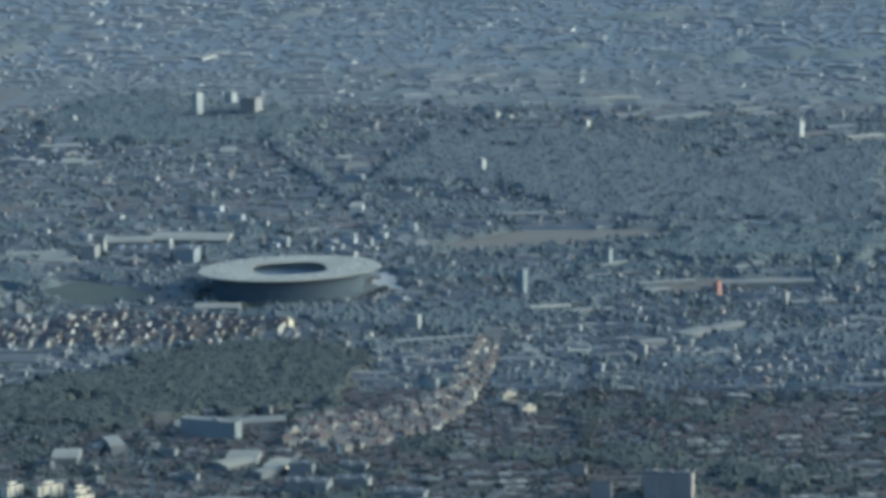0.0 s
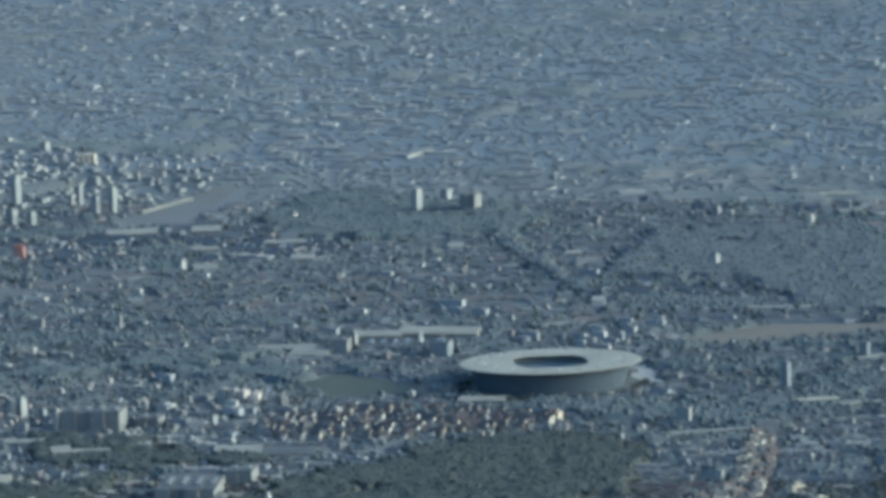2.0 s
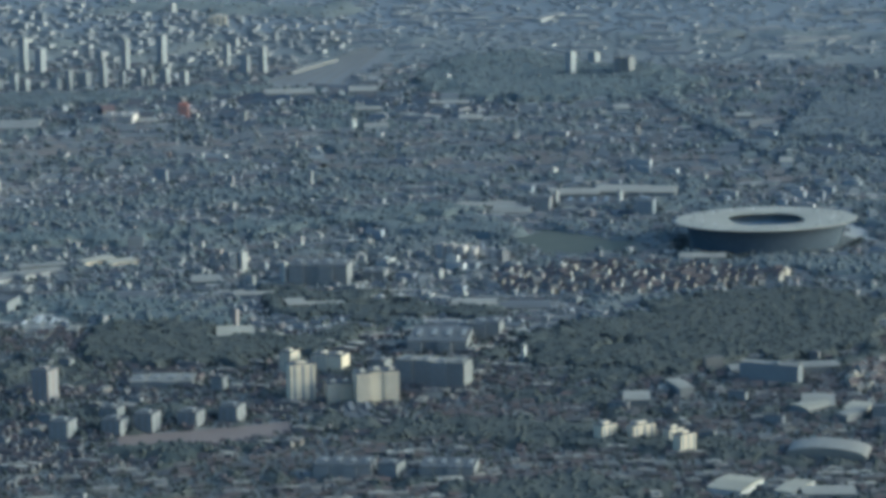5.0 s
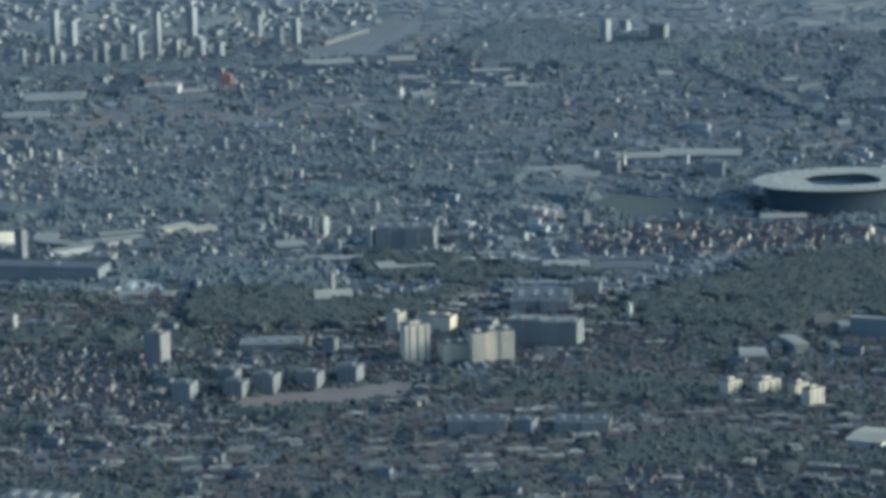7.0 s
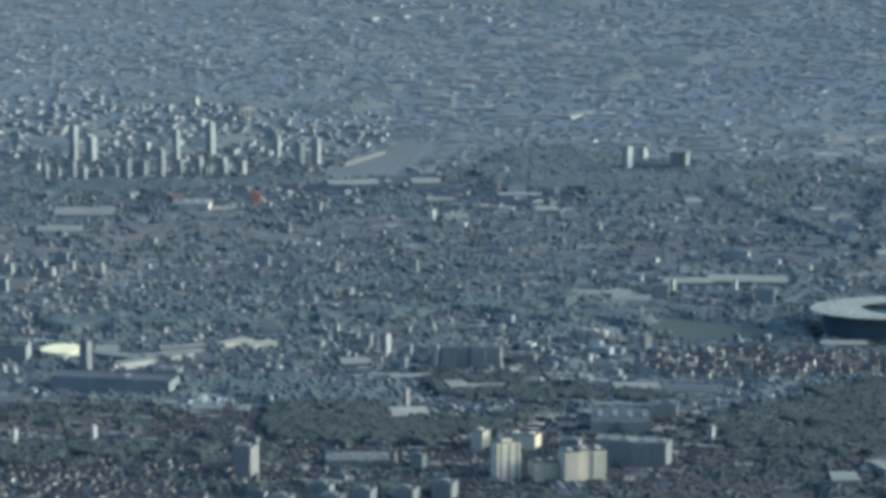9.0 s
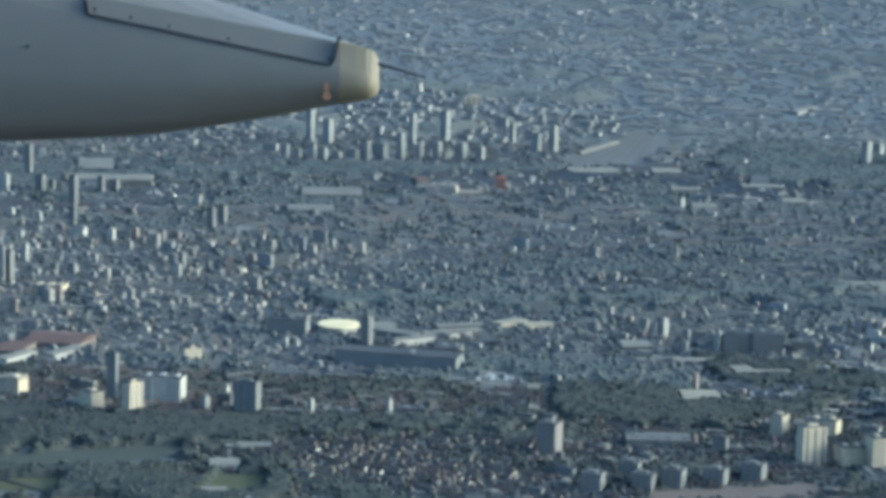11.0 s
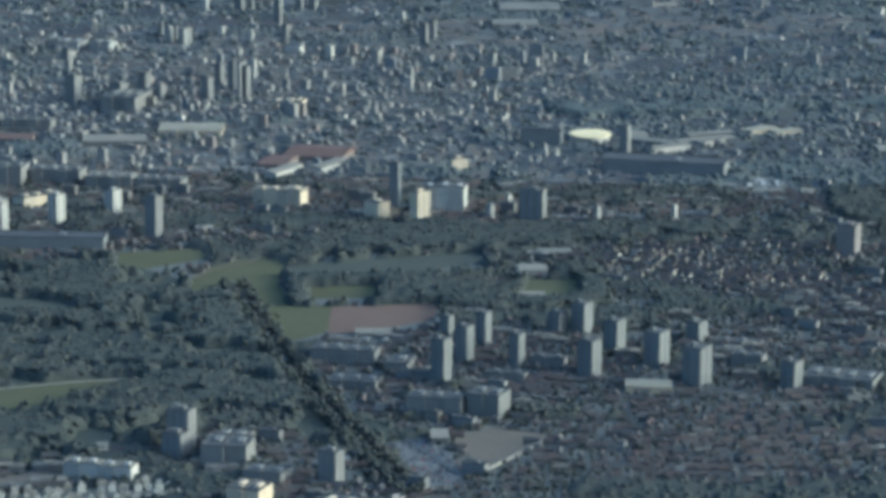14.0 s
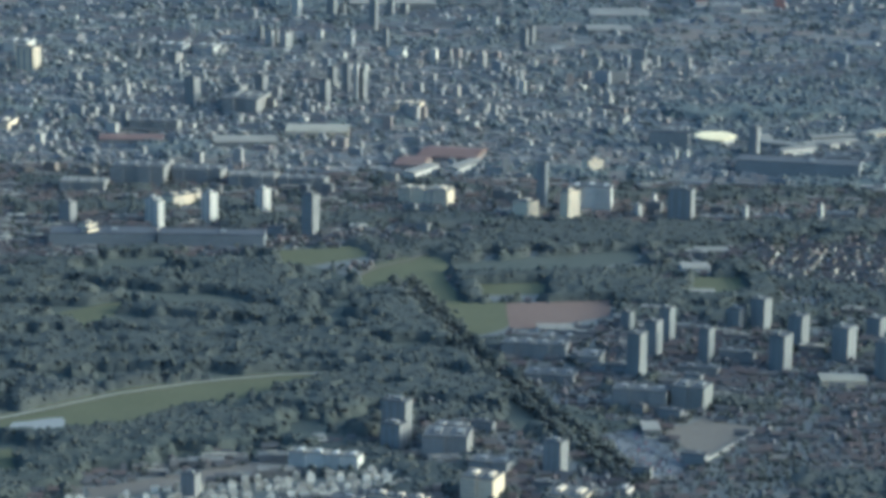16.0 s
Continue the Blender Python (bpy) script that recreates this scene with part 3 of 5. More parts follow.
GREEN_RAIL = [(-94, 1), (-80, 23), (-50, 4), (-37, -1), (-48, -17), (-75, -26)]
BARE_LOT = [(-415, -516), (-376, -486), (-374, -494), (-389, -505), (-412, -526)]
ESTATE_WHITE = [(-430, -537), (-414, -521), (-388, -508), (-354, -493), (-347, -505), (-366, -515), (-384, -531), (-392, -550), (-401, -549), (-418, -542)]
HOUSES_PARK = [(-278, -235), (-212, -213), (-201, -240), (-213, -285), (-252, -293), (-273, -277)]
HOUSES_RED = [(-292, -492), (-274, -458), (-269, -418), (-209, -381), (-213, -498), (-290, -509)]
AVENUE = [(-373.5, -305), (-368, -305), (-337, -402), (-298, -497), (-303, -499), (-341.5, -405)]
WHITE_STREET = [(25, -222), (25, -195), (52, -183), (67, -155), (68, -116), (74, -73), (80, -79), (80, -124), (74, -180), (66, -208), (45, -228)]
DENSE_WHITE = [(-93, -73), (-83, -39), (-53, -43), (9, -49), (9, -68), (-47, -94), (-84, -95)]
TOWN_WEST = [(-470, 140), (-387, 147), (-322, 118), (-285, 71), (-286, -23), (-349, -55), (-392, -77), (-417, -72)]
TOWN_SOUTH = [(-506, -90), (-450, -85), (-396, -97), (-358, -96), (-344, -154), (-365, -186), (-423, -178), (-477, -206)]
TOWN_NORTH = [(-568, 163), (-486, 163), (-388, 134), (-363, 23), (-394, -58), (-465, -59), (-508, -79)]
TOWN_MID = [(-209, 2), (-145, -1), (-100, -4), (-86, -73), (-122, -93), (-174, -95), (-206, -50)]
TOWN_FAR = [(-533, 562), (-472, 667), (-411, 733), (-315, 714), (-235, 648), (-218, 508), (-267, 393), (-387, 357), (-483, 347)]
WOOD_TRACK = [(-310, -1), (-236, 5), (-156, 39), (-99, 76), (-99, 61), (-155, 18), (-235, -18), (-302, -26)]
PATH_PARK = [(-475.0, -490.6), (-459.6, -477.3), (-443.0, -459.7), (-424.7, -437.7), (-407.3, -423.3), (-390.1, -414.2), (-375.6, -408.4)]
PATH_MEADOW = [(-383.1, -312.4), (-383.6, -300.4), (-380.1, -288.2), (-372.2, -278.0), (-368.1, -268.2), (-367.9, -252.5), (-367.2, -233.8)]
PATH_ESTATE = [(-99.4, -278.3), (-92.0, -260.2), (-84.3, -225.2), (-75.1, -188.8), (-70.4, -125.2)]
RAIL_LINE = [(-286.0, -1.3), (-239.6, 17.1), (-194.5, 24.5), (-147.7, 20.9), (-101.6, 17.4), (-69.3, -4.8), (-32.9, -11.5)]
ROAD_LOT = [(-324.6, -426.3), (-310.6, -446.8), (-297.1, -470.7), (-284.4, -493.0)]
WOOD_MID = [(-166, -88), (-133, -95), (-100, -116), (-82, -116), (-78, -127), (-117, -134), (-142, -134), (-161, -117)]
WOOD_RAIL = [(-148, 24), (-101, 33), (-70, -1), (-33, -7), (-33, -18), (-71, -15), (-100, 0), (-146, 11)]
WOOD_CANAL = [(-59, 353), (-49, 353), (11, 175), (2, 166)]

# ---- ground ----
side = 7000
mesh_ground = mesh_object("ground", [(-side, -side, 0), (side, -side, 0), (side, side, 0), (-side, side, 0)], [(0, 1, 2, 3)], ["ground"])
tagged(mesh_ground, "dark mixed ground of streets, yards and rough grass", "ground", kind="structure")
far_plain = mesh_object("distant_plain", [(-2600, 560, 0.02), (1800, 620, 0.02), (3500, 6500, 0.02), (-4500, 6500, 0.02)], [(0, 1, 2, 3)], ["far_haze_ground"])
tagged(far_plain, "streets and yards of the distant city, paled by painted haze", "ground", kind="structure")
for level, (name, poly, mat, label, cat) in enumerate((
        ("park_grass", WOOD_PARK, "rough_grass", "dull winter grass under the open park wood", "grass"),
        ("park_grass", WOOD_PARK_SOUTH, "rough_grass", "dull winter grass along the park's southern wood", "grass"),
        ("lawn", LAWN_NORTH, "rough_grass", "dull green playing field edged by trees", "grass"),
        ("lawn", LAWN_WEST, "lawn", "green meadow beside a winding path", "grass"),
        ("lawn", LAWN_MAIN, "lawn", "open green meadow beside the tree-lined avenue", "grass"),
        ("lawn", LAWN_STRIP, "lawn", "narrow green pitch between rows of trees", "grass"),
        ("lawn", LAWN_PITCH, "lawn", "green sports pitch beside small pavilions", "grass"),
        ("lawn", LAWN_TOP, "lawn", "green clearing at the edge of the wood", "grass"),
        ("lawn", LAWN_PARK, "lawn", "long green lawn winding through the park", "grass"),
        ("lawn", LAWN_SMALL, "lawn", "small bright clearing in the wood", "grass"),
        ("lawn", LAWN_EDGE, "lawn", "small green clearing at the park's edge", "grass"),
        ("field", BROWN_FIELD, "brown_soil", "bare reddish-brown sports field", "field"),
        ("car_park", CAR_PARK, "ballast", "wide grey car park full of cars", "car park"),
        ("dirt_lot", DIRT_LOT, "earth", "bare brown building lot", "ground"),
        ("track", PINK_TRACK, "pink_gravel", "pinkish gravel strip beside the towers", "ground"),
        ("rail_yard", RAIL_YARD, "ballast", "grey-brown ballast of a railway yard fanning out", "rail yard"),
        ("earth_strip", EARTH_STRIP, "earth", "long pale strip of bare earth", "ground"),
        ("earth_strip", EARTH_EAST, "earth", "pale strip of cleared ground", "ground"),
        ("forecourt", STADIUM_APRON, "pale_paving", "pale paved forecourt beside the stadium", "pavement"),
        ("rail_verge", GREEN_RAIL, "rough_grass", "grassy verge along the railway", "grass"),
        ("bare_lot", BARE_LOT, "earth", "bare earth strip along the wood", "ground"),
        ("road", AVENUE, "asphalt", "straight dark avenue between rows of trees", "road"))):
    patch(name, poly, mat, label, cat, 0.03 + 0.008 * level)
tagged(patch("pond", POND, "pond_water", "pale shallow pond on the lawn", "water", 0.25), kind="structure")


def ribbon(name, line, width, material, label, category, z=0.05):
    """A road or track of even width along a line of places."""
    verts = []
    for k, (px, py) in enumerate(line):
        (ax, ay), (bx, by) = line[max(k - 1, 0)], line[min(k + 1, len(line) - 1)]
        l = math.hypot(bx - ax, by - ay)
        nx, ny = -(by - ay) / l * width / 2, (bx - ax) / l * width / 2
        verts += [(px + nx, py + ny, z), (px - nx, py - ny, z)]
    faces = [(2 * k, 2 * k + 1, 2 * k + 3, 2 * k + 2) for k in range(len(line) - 1)]
    return tagged(mesh_object(name, verts, faces, [material]), label, category, kind="structure")


ribbon("path", PATH_PARK, 0.9, "pale_paving", "pale path winding along the park lawn", "path", 0.3)
ribbon("path", PATH_MEADOW, 1.2, "earth", "pale road curving round the meadow", "road", 0.3)
ribbon("road", PATH_ESTATE, 1.4, "asphalt", "grey street between the blocks", "road", 0.04)
ribbon("railway", RAIL_LINE, 4.0, "asphalt", "dark railway line crossing the suburb", "railway", 0.04)
ribbon("road", ROAD_LOT, 1.5, "asphalt", "dark street beside the car park", "road", 0.32)

for k in range(6):
    ribbon("rail_track", [(-243 + 7.4 * k, 394), (-228 + 4.6 * k, 455), (-213 + 2.2 * k, 522)], 0.9, "earth", "pale railway track fanning out over ballast", "railway", 0.4)


# ---- stadium ----
def stadium(x, y, yaw):
    t = base_of("stadium", x, y, yaw, "large oval stadium with a flat pale ring roof over dark walls", "stadium")
    n, top = 96, 9.3
    ang = [2 * math.pi * k / n for k in range(n)]

    def loop(bm, a, b, z, power=2.0):
        out = []
        for q in ang:
            cx, cy = math.cos(q), math.sin(q)
            r = (abs(cx) ** power + abs(cy) ** power) ** (-1 / power)
            out.append(bm.verts.new((cx * r * a, cy * r * b, z)))
        return out

    def skin(bm, loops, close=False):
        for p, q in zip(loops, loops[1:] + (loops[:1] if close else [])):
            for k in range(n):
                bm.faces.new((p[k], p[(k + 1) % n], q[(k + 1) % n], q[k]))

    bm = bmesh.new()
    skin(bm, [loop(bm, 32.5, 22.9, top - 0.35), loop(bm, 32.9, 23.2, top - 0.15), loop(bm, 32.5, 22.9, top + 0.1), loop(bm, 22, 16.5, top + 0.1, 2.2),
              loop(bm, 13.2, 11.2, top - 0.1, 3.0), loop(bm, 13.0, 11.0, top - 0.3, 3.0), loop(bm, 13.2, 11.2, top - 0.5, 3.0)], True)
    bmesh.ops.recalc_face_normals(bm, faces=bm.faces)
    roof = part("roof", bm, "stadium_roof", t, "pale beige elliptical ring roof")
    bm = bmesh.new()
    skin(bm, [loop(bm, 26.5, 18.6, 0), loop(bm, 27.5, 19.4, 4.0), loop(bm, 29.0, 20.4, top - 0.6)])
    part("outer_wall", bm, "stadium_wall", t, "dark glazed outer wall")
    bm = bmesh.new()
    skin(bm, [loop(bm, 26.6, 18.6, 7.5), loop(bm, 21.0, 15.0, 5.0), loop(bm, 20.5, 14.6, 4.2), loop(bm, 15.5, 11.5, 1.2), loop(bm, 15.2, 11.2, 0.6)])
    part("seating_bowl", bm, "stadium_seats", t, "dark grey stepped seating")
    part("pitch", solid(26, 17, 0.25, z=0.02), "lawn", t, "green turf pitch")
    first = None
    for k in range(18):
        q = 2 * math.pi * (k + 0.5) / 18
        at = (math.cos(q) * 24.5, math.sin(q) * 17.3, top + 0.05)
        if first is None:
            bm = bmesh.new()
            bmesh.ops.create_cone(bm, cap_ends=True, segments=6, radius1=0.1, radius2=0.03, depth=1.6, matrix=Matrix.Translation((0, 0, 0.8)))
            first = part("mast", bm, "steel", t)
            first.location = at
        else:
            again("mast", first, at, 0, t)
    # dark vents near the roof's rim
    vent = None
    for k in range(22):
        q = 2 * math.pi * (k + 0.3) / 22
        at = (math.cos(q) * 27.2, math.sin(q) * 19.2, top + 0.05)
        if vent is None:
            vent = part("roof_vent", solid(0.7, 0.5, 0.25, bevel=0.05), "grey_felt", t)
            vent.location = at
        else:
            again("roof_vent", vent, at, q, t)
    return t


stadium(0.0, -0.5, 16.0)
tower(-190.2, -285.7, 5.7, 6.3, 5.2, -10.9, "grey_render", "grey_felt")
tower(-176.7, -280.6, 5.7, 6.3, 4.5, -11.8, "grey_render", "grey_felt")
tower(-168.7, -275.8, 5.7, 6.4, 5.2, -12.4, "grey_render", "grey_felt")
tower(-157.4, -270.1, 5.8, 6.4, 4.4, -13.2, "grey_render", "grey_felt")
tower(-147.1, -263.1, 5.8, 6.4, 4.6, -14.0, "grey_render", "grey_felt")
tower(-181.2, -263.7, 5.6, 5.4, 3.6, -11.8, "grey_render", "grey_felt")
tower(-204.8, -243.6, 5.4, 6.3, 9.4, -16.6, "brown_panel", "grey_felt")
tower(-131.1, -239.7, 7.5, 4.1, 11.0, 26.8, "cream_panel", "grey_felt")
tower(-139.9, -203.6, 3.9, 5.6, 6.3, -21.0, "cream_panel", "grey_felt")
slab(-127.5, -204.4, 9.8, 5.9, 5.8, -16.8, "cream_panel", "grey_felt")
slab(-120.3, -239.8, 7.3, 6.1, 5.8, 20.1, "cream_panel", "grey_felt")
slab(-109.5, -240.4, 12.4, 6.5, 9.5, 19.4, "cream_panel", "grey_felt")
slab(-113.1, -201.7, 5.2, 6.2, 3.7, -12.7, "grey_render", "grey_felt")
slab(-95.0, -219.8, 21.4, 7.2, 7.9, -15.7, "grey_render", "pale_gravel")
slab(-113.5, -249.3, 9.6, 27.5, 0.8, 12.7, "grey_render", "grey_felt")
slab(-98.6, -168.3, 18.2, 23.6, 4.0, 0.2, "grey_render", "grey_felt")
slab(-85.4, -152.6, 8.7, 10.9, 4.8, -2.7, "grey_render", "grey_felt")
tower(-71.3, -187.4, 1.2, 2.0, 5.0, -25.4, "white_render", "grey_felt")
slab(-174.7, -221.8, 18.6, 11.5, 1.9, 3.3, "grey_render", "pale_gravel")
tower(-156.7, -228.9, 3.8, 3.5, 4.4, -14.7, "grey_render", "grey_felt")
tower(-41.9, -279.8, 5.2, 3.6, 4.7, 45.2, "cream_panel", "grey_felt")
tower(-32.2, -278.2, 7.4, 3.3, 4.5, 37.5, "cream_panel", "grey_felt")
tower(-23.5, -278.9, 5.1, 3.0, 3.7, 43.9, "cream_panel", "grey_felt")
tower(-20.1, -292.7, 5.8, 3.1, 5.7, 46.7, "cream_panel", "grey_felt")
slab(-107.5, -320.7, 15.2, 9.6, 4.2, -2.0, "grey_render", "grey_felt")
slab(-80.4, -318.4, 14.4, 11.4, 3.5, -2.0, "grey_render", "grey_felt")
slab(-95.3, -320.9, 5.5, 6.4, 4.2, -12.9, "grey_render", "grey_felt")
slab(2.5, -210.0, 18.0, 4.2, 5.8, -17.9, "dark_panel", "pale_gravel")
hall(-35.3, -236.1, 7.4, 10.8, 2.0, 2.6, "grey_render", "white_sheet")
hall(15.9, -238.2, 9.0, 14.0, 2.0, -0.7, "grey_render", "white_sheet")
hall(27.2, -242.8, 6.4, 9.9, 1.5, -16.5, "cream_panel", "cream_sheet")
arch_hall(18.0, -293.2, 21.2, 10.7, 3.0, -8.9, "grey_render", "pale_gravel")
hall(-6.0, -328.3, 9.7, 14.1, 2.0, -24.2, "white_render", "cream_sheet")
hall(9.0, -330.1, 5.4, 13.0, 2.0, -25.3, "white_render", "cream_sheet")
hall(17.4, -333.7, 13.3, 8.0, 2.0, 4.0, "grey_render", "white_sheet")
hall(-23.5, -225.2, 4.2, 12.4, 3.0, 21.8, "grey_render", "white_sheet")
slab(-148.4, -78.5, 19.6, 13.8, 7.9, -0.6, "grey_render", "grey_felt")
tower(-159.8, -83.9, 1.8, 2.6, 8.4, -26.0, "white_render", "grey_felt")
tower(-181.6, -56.4, 1.8, 3.1, 5.6, -20.1, "white_render", "grey_felt")
slab(-131.1, -69.6, 7.8, 9.2, 3.6, -4.6, "grey_render", "grey_felt")
tower(-109.2, -69.5, 1.5, 2.7, 3.6, -23.8, "white_render", "grey_felt")
slab(-130.9, -43.6, 4.4, 8.0, 2.2, -12.8, "white_render", "grey_felt")
slab(-112.0, -35.1, 3.0, 3.5, 5.9, -23.9, "pink_render", "pale_gravel")
slab(-108.4, -35.5, 2.8, 4.6, 5.8, -16.1, "pink_render", "pale_gravel")
slab(-104.9, -35.2, 2.7, 7.1, 5.3, -8.2, "pink_render", "pale_gravel")
slab(-101.7, -31.5, 2.6, 16.5, 3.4, -0.4, "pink_render", "pale_gravel")
slab(-99.6, -16.1, 2.6, 30.0, 0.8, 7.4, "pink_render", "pale_gravel")
slab(-94.1, -36.4, 2.6, 9.9, 4.4, 15.2, "pink_render", "pale_gravel")
slab(-90.3, -39.2, 2.7, 5.6, 4.9, 23.0, "pink_render", "pale_gravel")
hall(-93.6, -110.5, 14.7, 11.4, 1.5, 5.5, "grey_render", "white_sheet")
hall(-76.8, -112.7, 16.5, 10.4, 1.5, 4.6, "grey_render", "grey_felt")
hall(-21.7, -31.3, 15.9, 8.0, 2.0, 1.4, "grey_render", "white_sheet")
hall(-167.8, -99.4, 13.1, 5.4, 1.5, 9.6, "grey_render", "white_sheet")
hall(-151.8, -114.3, 6.4, 10.6, 2.0, 18.8, "grey_render", "white_sheet")
hall(-141.7, -113.7, 12.0, 6.2, 1.5, 8.3, "grey_render", "white_sheet")
slab(-125.3, -105.0, 5.0, 4.6, 1.9, -17.7, "white_render", "pale_gravel")
slab(-119.0, -103.4, 4.3, 3.9, 2.1, -18.1, "white_render", "pale_gravel")
slab(-109.9, -101.2, 4.3, 3.9, 2.1, -18.6, "white_render", "pale_gravel")
slab(-69.4, -56.4, 3.2, 3.7, 3.7, -26.0, "white_render", "grey_felt")
slab(-64.7, -54.3, 2.8, 4.0, 2.5, -21.3, "cream_panel", "grey_felt")
tower(6.9, -59.3, 1.7, 2.9, 3.2, -30.1, "cream_panel", "grey_felt")
tower(-17.2, -62.5, 1.4, 2.5, 2.5, -28.8, "white_render", "grey_felt")
hall(-231.1, -47.2, 11.2, 6.0, 2.0, 41.3, "cream_panel", "cream_sheet")
hall(-222.0, -50.3, 9.2, 5.0, 2.0, 28.3, "cream_panel", "cream_sheet")
hall(-250.5, -71.1, 20.1, 6.0, 2.0, 31.2, "grey_render", "white_sheet")
hall(-187.6, -78.7, 9.6, 11.4, 2.0, 10.5, "grey_render", "white_sheet")
hall(-206.4, -103.0, 14.1, 10.9, 1.5, 6.7, "grey_render", "grey_felt")
hall(-164.3, -156.1, 11.5, 13.9, 1.5, 9.9, "cream_panel", "cream_sheet")
slab(-247.6, -100.6, 8.2, 13.1, 2.7, -1.1, "grey_render", "grey_felt")
slab(-229.9, -144.7, 13.4, 25.3, 1.0, 3.5, "white_render", "pale_gravel")
hall(-73.6, 87.1, 18.5, 12.2, 3.0, 5.6, "grey_render", "white_sheet")
hall(-50.2, 93.4, 30.6, 14.7, 3.0, -1.5, "grey_render", "white_sheet")
tower(-79.3, 66.1, 1.5, 1.8, 6.7, -34.0, "white_render", "grey_felt")
tower(-55.5, 75.6, 1.4, 1.7, 5.3, -35.2, "white_render", "grey_felt")
slab(-83.6, 60.8, 5.5, 7.8, 5.7, -3.8, "grey_render", "grey_felt")
slab(-68.2, 76.7, 18.2, 23.1, 1.5, 0.4, "blue_panel", "grey_felt")
hall(-106.0, 66.9, 22.2, 9.4, 1.5, 7.3, "grey_render", "white_sheet")
hall(-95.0, 56.5, 14.3, 12.7, 1.5, -3.2, "grey_render", "white_sheet")
tower(-84.9, 134.9, 1.5, 2.7, 3.6, -34.1, "white_render", "grey_felt")
hall(-45.8, 95.5, 7.4, 14.7, 2.0, -5.7, "cream_panel", "cream_sheet")
tower(-24.6, 123.9, 1.5, 1.7, 3.2, -36.8, "white_render", "grey_felt")
tower(-45.2, 53.2, 7.2, 10.2, 6.4, -5.6, "blue_panel", "grey_felt")
hall(-66.9, 311.7, 6.7, 13.5, 2.0, 4.5, "white_render", "white_sheet")
hall(-171.6, 255.0, 10.5, 11.1, 2.0, 9.0, "white_render", "white_sheet")
tower(-181.1, 250.6, 1.7, 3.0, 5.0, -30.6, "white_render", "grey_felt")
hall(-132.3, 280.2, 10.1, 13.1, 2.0, 7.2, "grey_render", "white_sheet")
hall(-146.4, 324.1, 18.5, 8.7, 2.0, 7.6, "grey_render", "white_sheet")
hall(-181.2, 304.4, 12.1, 10.2, 2.0, 9.0, "grey_render", "white_sheet")
hall(-11.8, 290.4, 6.6, 11.4, 2.0, 2.3, "grey_render", "white_sheet")
hall(7.3, 163.3, 5.1, 12.2, 3.0, 1.7, "white_render", "white_sheet")
tower(52.4, 253.8, 2.6, 2.9, 6.8, -30.3, "white_render", "grey_felt")
slab(-286.7, 261.6, 13.2, 15.6, 5.3, 1.5, "pink_render", "pale_gravel")
tower(-263.1, 287.3, 4.4, 4.4, 6.0, 2.4, "red_panel", "red_panel")
hall(-299.4, 294.7, 5.7, 15.6, 3.0, 13.7, "pink_render", "brown_sheet")
hall(-283.0, 265.3, 24.2, 11.5, 2.0, 13.3, "grey_render", "white_sheet")
tower(-305.7, 621.1, 9.1, 11.6, 5.1, 6.4, "cream_panel", "cream_sheet")
hall(-124.5, 649.5, 32.9, 6.0, 1.5, 70.4, "stone_panel", "pale_gravel")
tower(-96.5, 414.9, 3.2, 5.5, 13.0, -24.7, "stone_panel", "pale_gravel")
slab(-70.9, 419.7, 7.6, 12.1, 10.2, -10.7, "grey_render", "grey_felt")
tower(-88.8, 474.9, 4.3, 5.0, 4.8, -25.2, "stone_panel", "pale_gravel")
tower(-155.0, 399.7, 2.5, 3.0, 3.9, -32.5, "white_render", "grey_felt")
hall(-228.0, 450.9, 52.3, 3.0, 1.0, 71.9, "grey_render", "white_sheet")
hall(-225.4, 355.9, 24.1, 16.5, 2.0, 10.4, "grey_render", "white_sheet")
hall(-191.6, 364.8, 13.4, 16.6, 2.0, 9.1, "grey_render", "white_sheet")
tower(-370.9, 356.2, 3.0, 2.8, 8.4, -21.6, "stone_panel", "pale_gravel")
tower(-365.1, 357.6, 2.6, 2.4, 6.6, -21.8, "stone_panel", "pale_gravel")
tower(-358.4, 359.9, 3.0, 2.8, 9.2, -22.0, "stone_panel", "pale_gravel")
tower(-353.7, 361.7, 3.6, 3.4, 6.4, -22.2, "stone_panel", "pale_gravel")
tower(-346.9, 363.7, 3.6, 3.4, 4.8, -22.5, "stone_panel", "pale_gravel")
tower(-339.6, 367.2, 5.6, 5.3, 6.1, -22.8, "stone_panel", "pale_gravel")
tower(-333.7, 367.2, 3.0, 2.8, 9.8, -23.0, "stone_panel", "pale_gravel")
tower(-326.8, 371.3, 6.0, 5.6, 8.7, -23.3, "stone_panel", "pale_gravel")
tower(-317.9, 372.1, 3.2, 3.0, 10.3, -23.6, "stone_panel", "pale_gravel")
tower(-309.1, 374.3, 2.6, 2.4, 8.5, -24.0, "stone_panel", "pale_gravel")
tower(-300.7, 377.3, 3.4, 3.2, 9.7, -24.3, "stone_panel", "pale_gravel")
tower(-295.9, 378.6, 3.2, 3.0, 6.5, -24.5, "stone_panel", "pale_gravel")
tower(-289.6, 381.0, 4.1, 3.8, 9.1, -24.7, "stone_panel", "pale_gravel")
tower(-280.8, 383.4, 3.7, 3.4, 7.5, -25.1, "stone_panel", "pale_gravel")
tower(-269.1, 413.3, 4.5, 4.2, 2.0, -25.6, "stone_panel", "pale_gravel")
tower(-318.0, 371.9, 3.0, 2.8, 13.9, -23.6, "stone_panel", "pale_gravel")
tower(-256.1, 416.6, 3.7, 3.5, 10.8, -26.1, "stone_panel", "pale_gravel")
tower(-248.2, 418.7, 3.3, 3.1, 14.5, -26.4, "stone_panel", "pale_gravel")
